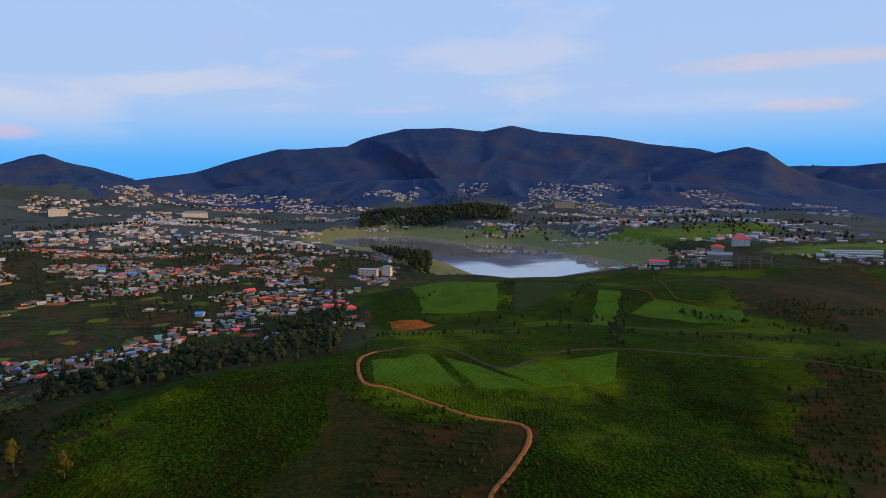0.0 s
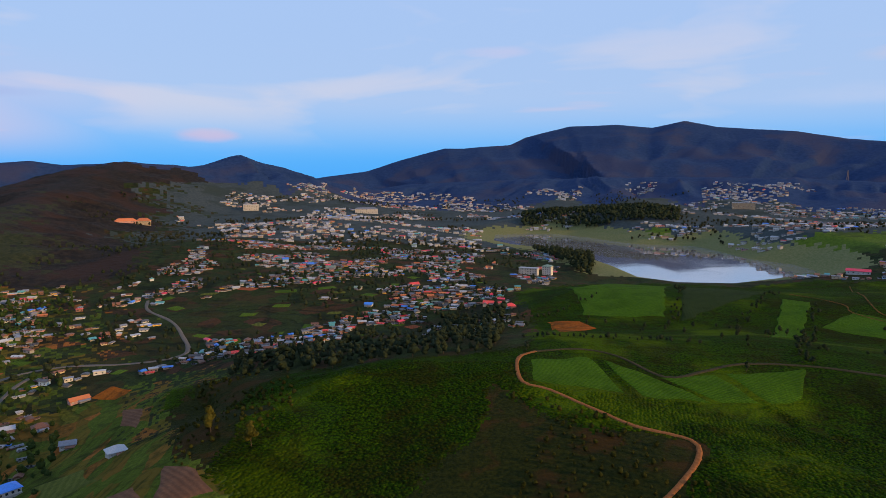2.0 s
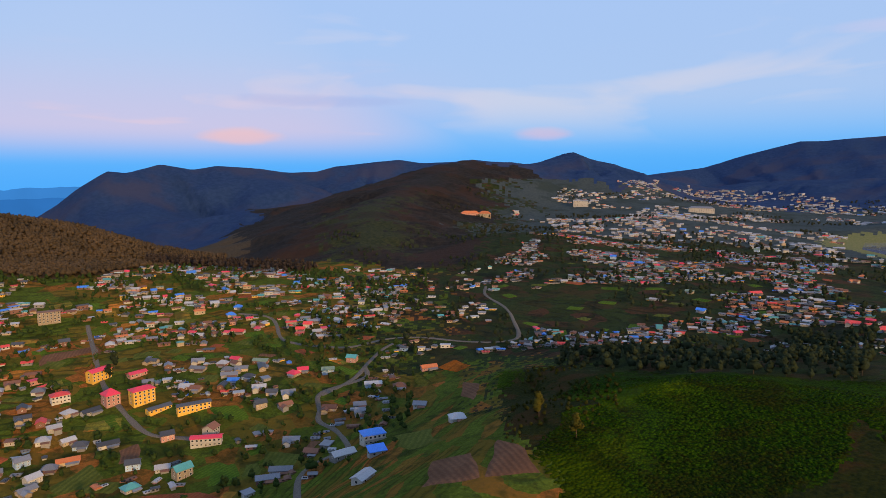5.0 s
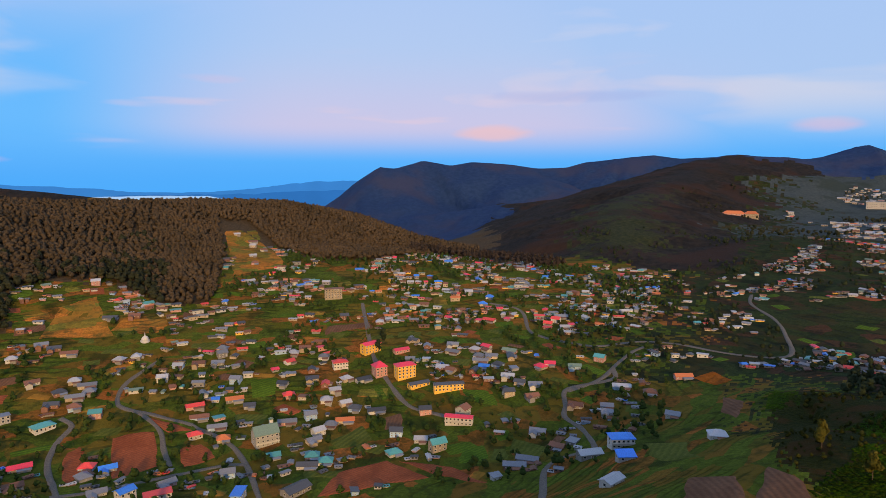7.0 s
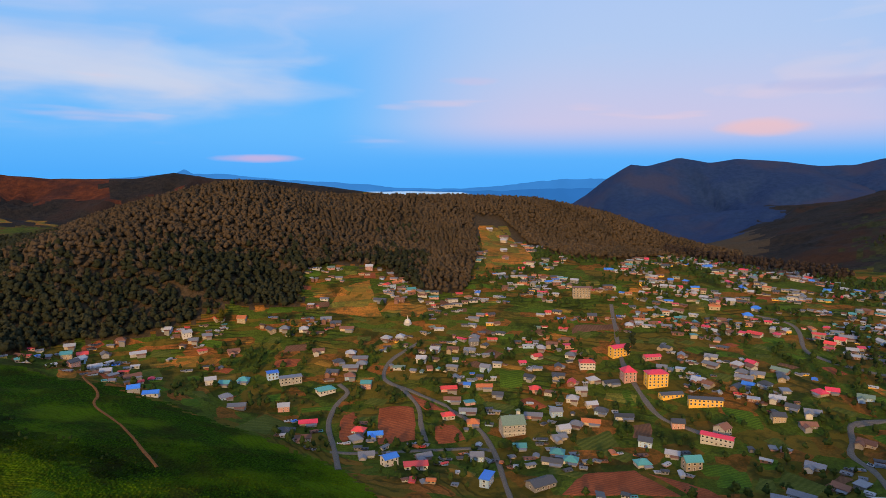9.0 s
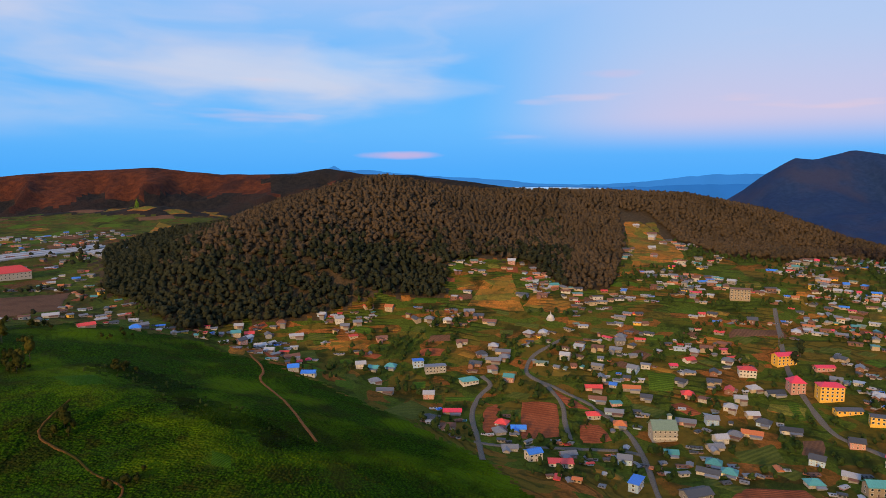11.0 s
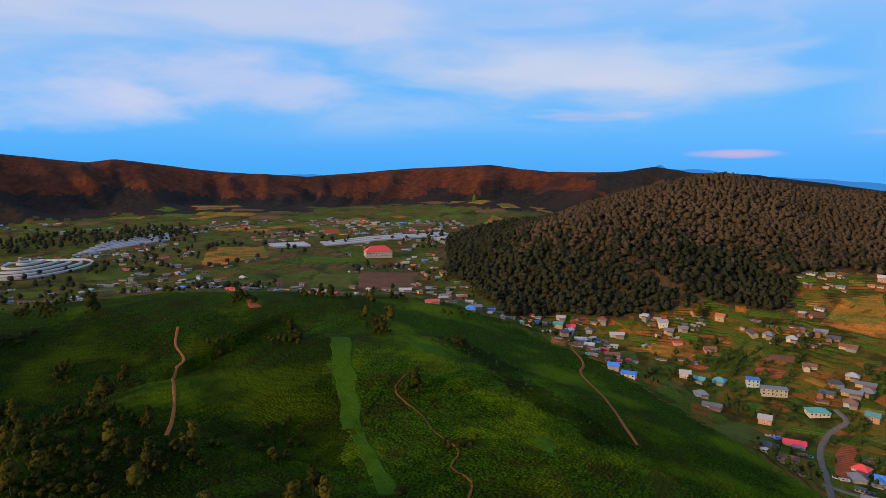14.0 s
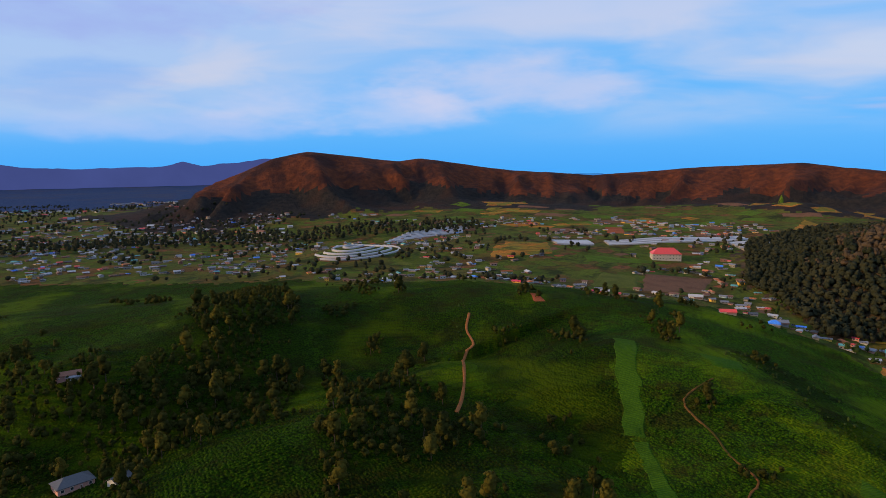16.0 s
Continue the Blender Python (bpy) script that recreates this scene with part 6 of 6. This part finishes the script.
def round_path(cx, cy, rx, ry, start, end, turn):
    a, t = np.radians(np.linspace(start, end, 12)), math.radians(turn)
    u, v = rx * np.cos(a), ry * np.sin(a)
    return [(cx + p * math.cos(t) - q * math.sin(t), cy + p * math.sin(t) + q * math.cos(t)) for p, q in zip(u, v)]


for k, (rx, ry) in enumerate([(55, 49), (45, 39), (35, 29), (25, 19), (12, 8)]):
    tunnel(round_path(-252, -722, rx, ry, -10 if k else 20, 330 if k > 2 else 200, 12), 2.7, 2.0, "curved white tunnel greenhouse on a round terraced hill", "round greenhouse terraces")
for k in range(6):
    a, b = np.array(polar(158.5 - 0.4 * k, 845 + 14 * k)), np.array(polar(151.5, 900 + 11 * k))
    tunnel([a, (a + b) / 2 + (4, -3), b], 3.4, 1.9, "long white tunnel greenhouse stepping up a slope", "stepped greenhouses")
for k in range(3):
    a, b = np.array((-528 - 4 * k, -608 - 8 * k)), np.array((-690 - 4 * k, -545 - 8 * k))
    tunnel([a, (a + b) / 2, b], 6.0, 2.0, "long white plastic greenhouse behind the hall", "greenhouse rows")
for k in range(4):
    a, b = np.array((-640 - 4 * k, -512 - 9.6 * k)), np.array((-684 - 4 * k, -494 - 9.6 * k))
    tunnel([a, (a + b) / 2, b], 8.4, 2.8, "short white plastic greenhouse", "greenhouse rows")
for k in range(3):
    a, b = np.array((-470 - 4 * k, -632 - 9.6 * k)), np.array((-512 - 4 * k, -616 - 9.6 * k))
    tunnel([a, (a + b) / 2, b], 8.4, 2.6, "short white plastic greenhouse", "greenhouse rows")
for k in range(3):
    a, b = np.array(polar(-30.6 + 0.5 * k, 866 + 16 * k)), np.array(polar(-33.4, 872 + 16 * k))
    tunnel([a, (a + b) / 2, b], 5.0, 1.8, "pale greenhouse beyond the tea hill", "greenhouse rows")


STEEL = plain("painted_steel", (0.17, 0.14, 0.14), 0.6)


def mast(x, y, height):
    """A lattice mast with four legs and braces."""
    base = new("radio_mast")
    put(base, x, y, 0, "tall lattice radio mast on the mountain's foot", "mast")
    levels = np.linspace(0, 1, 9)
    for sx, sy in ((-1, -1), (1, -1), (1, 1), (-1, 1)):
        bm = bmesh.new()
        for lo, hi in zip(levels, levels[1:]):
            ra, rb = 5 * (1 - 0.85 * lo), 5 * (1 - 0.85 * hi)
            quad = [[bm.verts.new((sx * r + dx, sy * r + dy, z * height)) for dx, dy in ((-0.5, -0.5), (0.5, -0.5), (0.5, 0.5), (-0.5, 0.5))] for r, z in ((ra, lo), (rb, hi))]
            for k in range(4):
                bm.faces.new([quad[0][k], quad[0][(k + 1) % 4], quad[1][(k + 1) % 4], quad[1][k]])
        part("leg", bm, STEEL, base)
    for lo in levels[1:-1]:
        bm = bmesh.new()
        r = 5 * (1 - 0.85 * lo)
        for a, b in (((-r, -r), (r, -r)), ((r, -r), (r, r)), ((r, r), (-r, r)), ((-r, r), (-r, -r))):
            box(bm, (min(a[0], b[0]) - 0.3, min(a[1], b[1]) - 0.3, lo * height), (max(a[0], b[0]) + 0.3, max(a[1], b[1]) + 0.3, lo * height + 0.6))
        part("brace", bm, STEEL, base)


mast(*polar(-16.6, 2650), 62)


def substation(x, y, turn):
    """A yard of steel gantries: rows of posts with beams across and insulators under them."""
    base = new("substation")
    put(base, x, y, turn, "open electrical substation of grey steel gantries", "substation")
    dice = random.Random(8)
    c, s = math.cos(math.radians(turn)), math.sin(math.radians(turn))
    z0 = ground_at(x, y)
    for row in range(5):
        v = -16 + 8 * row
        tall = dice.uniform(6.0, 9.0)
        for col in range(9):
            u = -44 + 11 * col + dice.uniform(-1, 1)
            z = ground_at(x + u * c - v * s, y + u * s + v * c) - z0
            bm = bmesh.new()
            box(bm, (u - 0.22, v - 0.22, z - 1.0), (u + 0.22, v + 0.22, z + tall))
            box(bm, (u - 0.9, v - 0.12, z + tall - 1.2), (u + 0.9, v + 0.12, z + tall - 0.95))
            part("post", bm, STEEL, base)
            if col < 8 and dice.random() < 0.7:
                bm = bmesh.new()
                box(bm, (u + 0.25, v - 0.15, z + tall - 0.6), (u + 10.2, v + 0.15, z + tall - 0.25))
                for k in range(3):
                    box(bm, (u + 2.5 + 2.6 * k, v - 0.12, z + tall - 1.7), (u + 2.75 + 2.6 * k, v + 0.12, z + tall - 0.61))
                part("beam", bm, STEEL, base)


substation(*polar(-23.2, 800), -23)
landmark("control_house", *polar(-22.6, 835), -23, "long control house with a grey-blue roof", "building", 20, w=26, d=10, storeys=2, kind="gable", wall="grey", roof="grey", rise=3.0, bays=6, floor=3.0)


# ---------------------------------------------------------------- the far distance
def far_range(name, line, distance, colour, rough, seed, label):
    """A far range as a long uneven slope that rises to a crest: azimuth and height in degrees above the eye's level."""
    az = np.arange(line[0][0], line[-1][0] + 0.01, 0.15)
    el = np.interp(az, [p[0] for p in line], [p[1] for p in line]) + rough * (smooth_noise(az, az * 0, 1.1, seed) + 0.5 * smooth_noise(az, az * 0, 0.4, seed + 1))
    verts = []
    for a, e in zip(az, el):
        for d, z in ((distance - 160, -420.0), (distance, 119 + distance * math.tan(math.radians(e))), (distance + 60, -420.0)):
            x, y = polar(a, d)
            verts.append((x, y, z))
    faces = [(3 * i + j, 3 * i + 3 + j, 3 * i + 4 + j, 3 * i + 1 + j) for i in range(len(az) - 1) for j in range(2)]
    ob = add_mesh(name, verts, faces, haze_glow_material(name + "_air", colour), None, True)
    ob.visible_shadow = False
    return tagged(ob, label, "distance", kind="structure")


# glowing backdrops: the blue and violet are distance haze in the emitted colour
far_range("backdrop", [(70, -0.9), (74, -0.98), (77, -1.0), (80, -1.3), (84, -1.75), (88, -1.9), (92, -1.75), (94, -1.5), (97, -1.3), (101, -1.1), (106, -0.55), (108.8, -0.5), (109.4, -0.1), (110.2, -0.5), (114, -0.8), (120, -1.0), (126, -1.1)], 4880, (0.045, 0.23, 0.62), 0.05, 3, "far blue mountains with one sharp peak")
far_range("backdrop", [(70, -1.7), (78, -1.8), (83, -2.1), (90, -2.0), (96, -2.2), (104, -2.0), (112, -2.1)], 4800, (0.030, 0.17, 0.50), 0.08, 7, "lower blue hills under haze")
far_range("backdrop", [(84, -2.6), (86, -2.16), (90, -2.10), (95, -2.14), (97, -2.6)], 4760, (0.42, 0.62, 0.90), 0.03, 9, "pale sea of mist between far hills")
far_range("backdrop", [(136, -1.4), (139, -0.95), (141, -0.9), (143.5, -1.4)], 4870, (0.045, 0.23, 0.62), 0.03, 11, "far blue hill behind the red ridge")
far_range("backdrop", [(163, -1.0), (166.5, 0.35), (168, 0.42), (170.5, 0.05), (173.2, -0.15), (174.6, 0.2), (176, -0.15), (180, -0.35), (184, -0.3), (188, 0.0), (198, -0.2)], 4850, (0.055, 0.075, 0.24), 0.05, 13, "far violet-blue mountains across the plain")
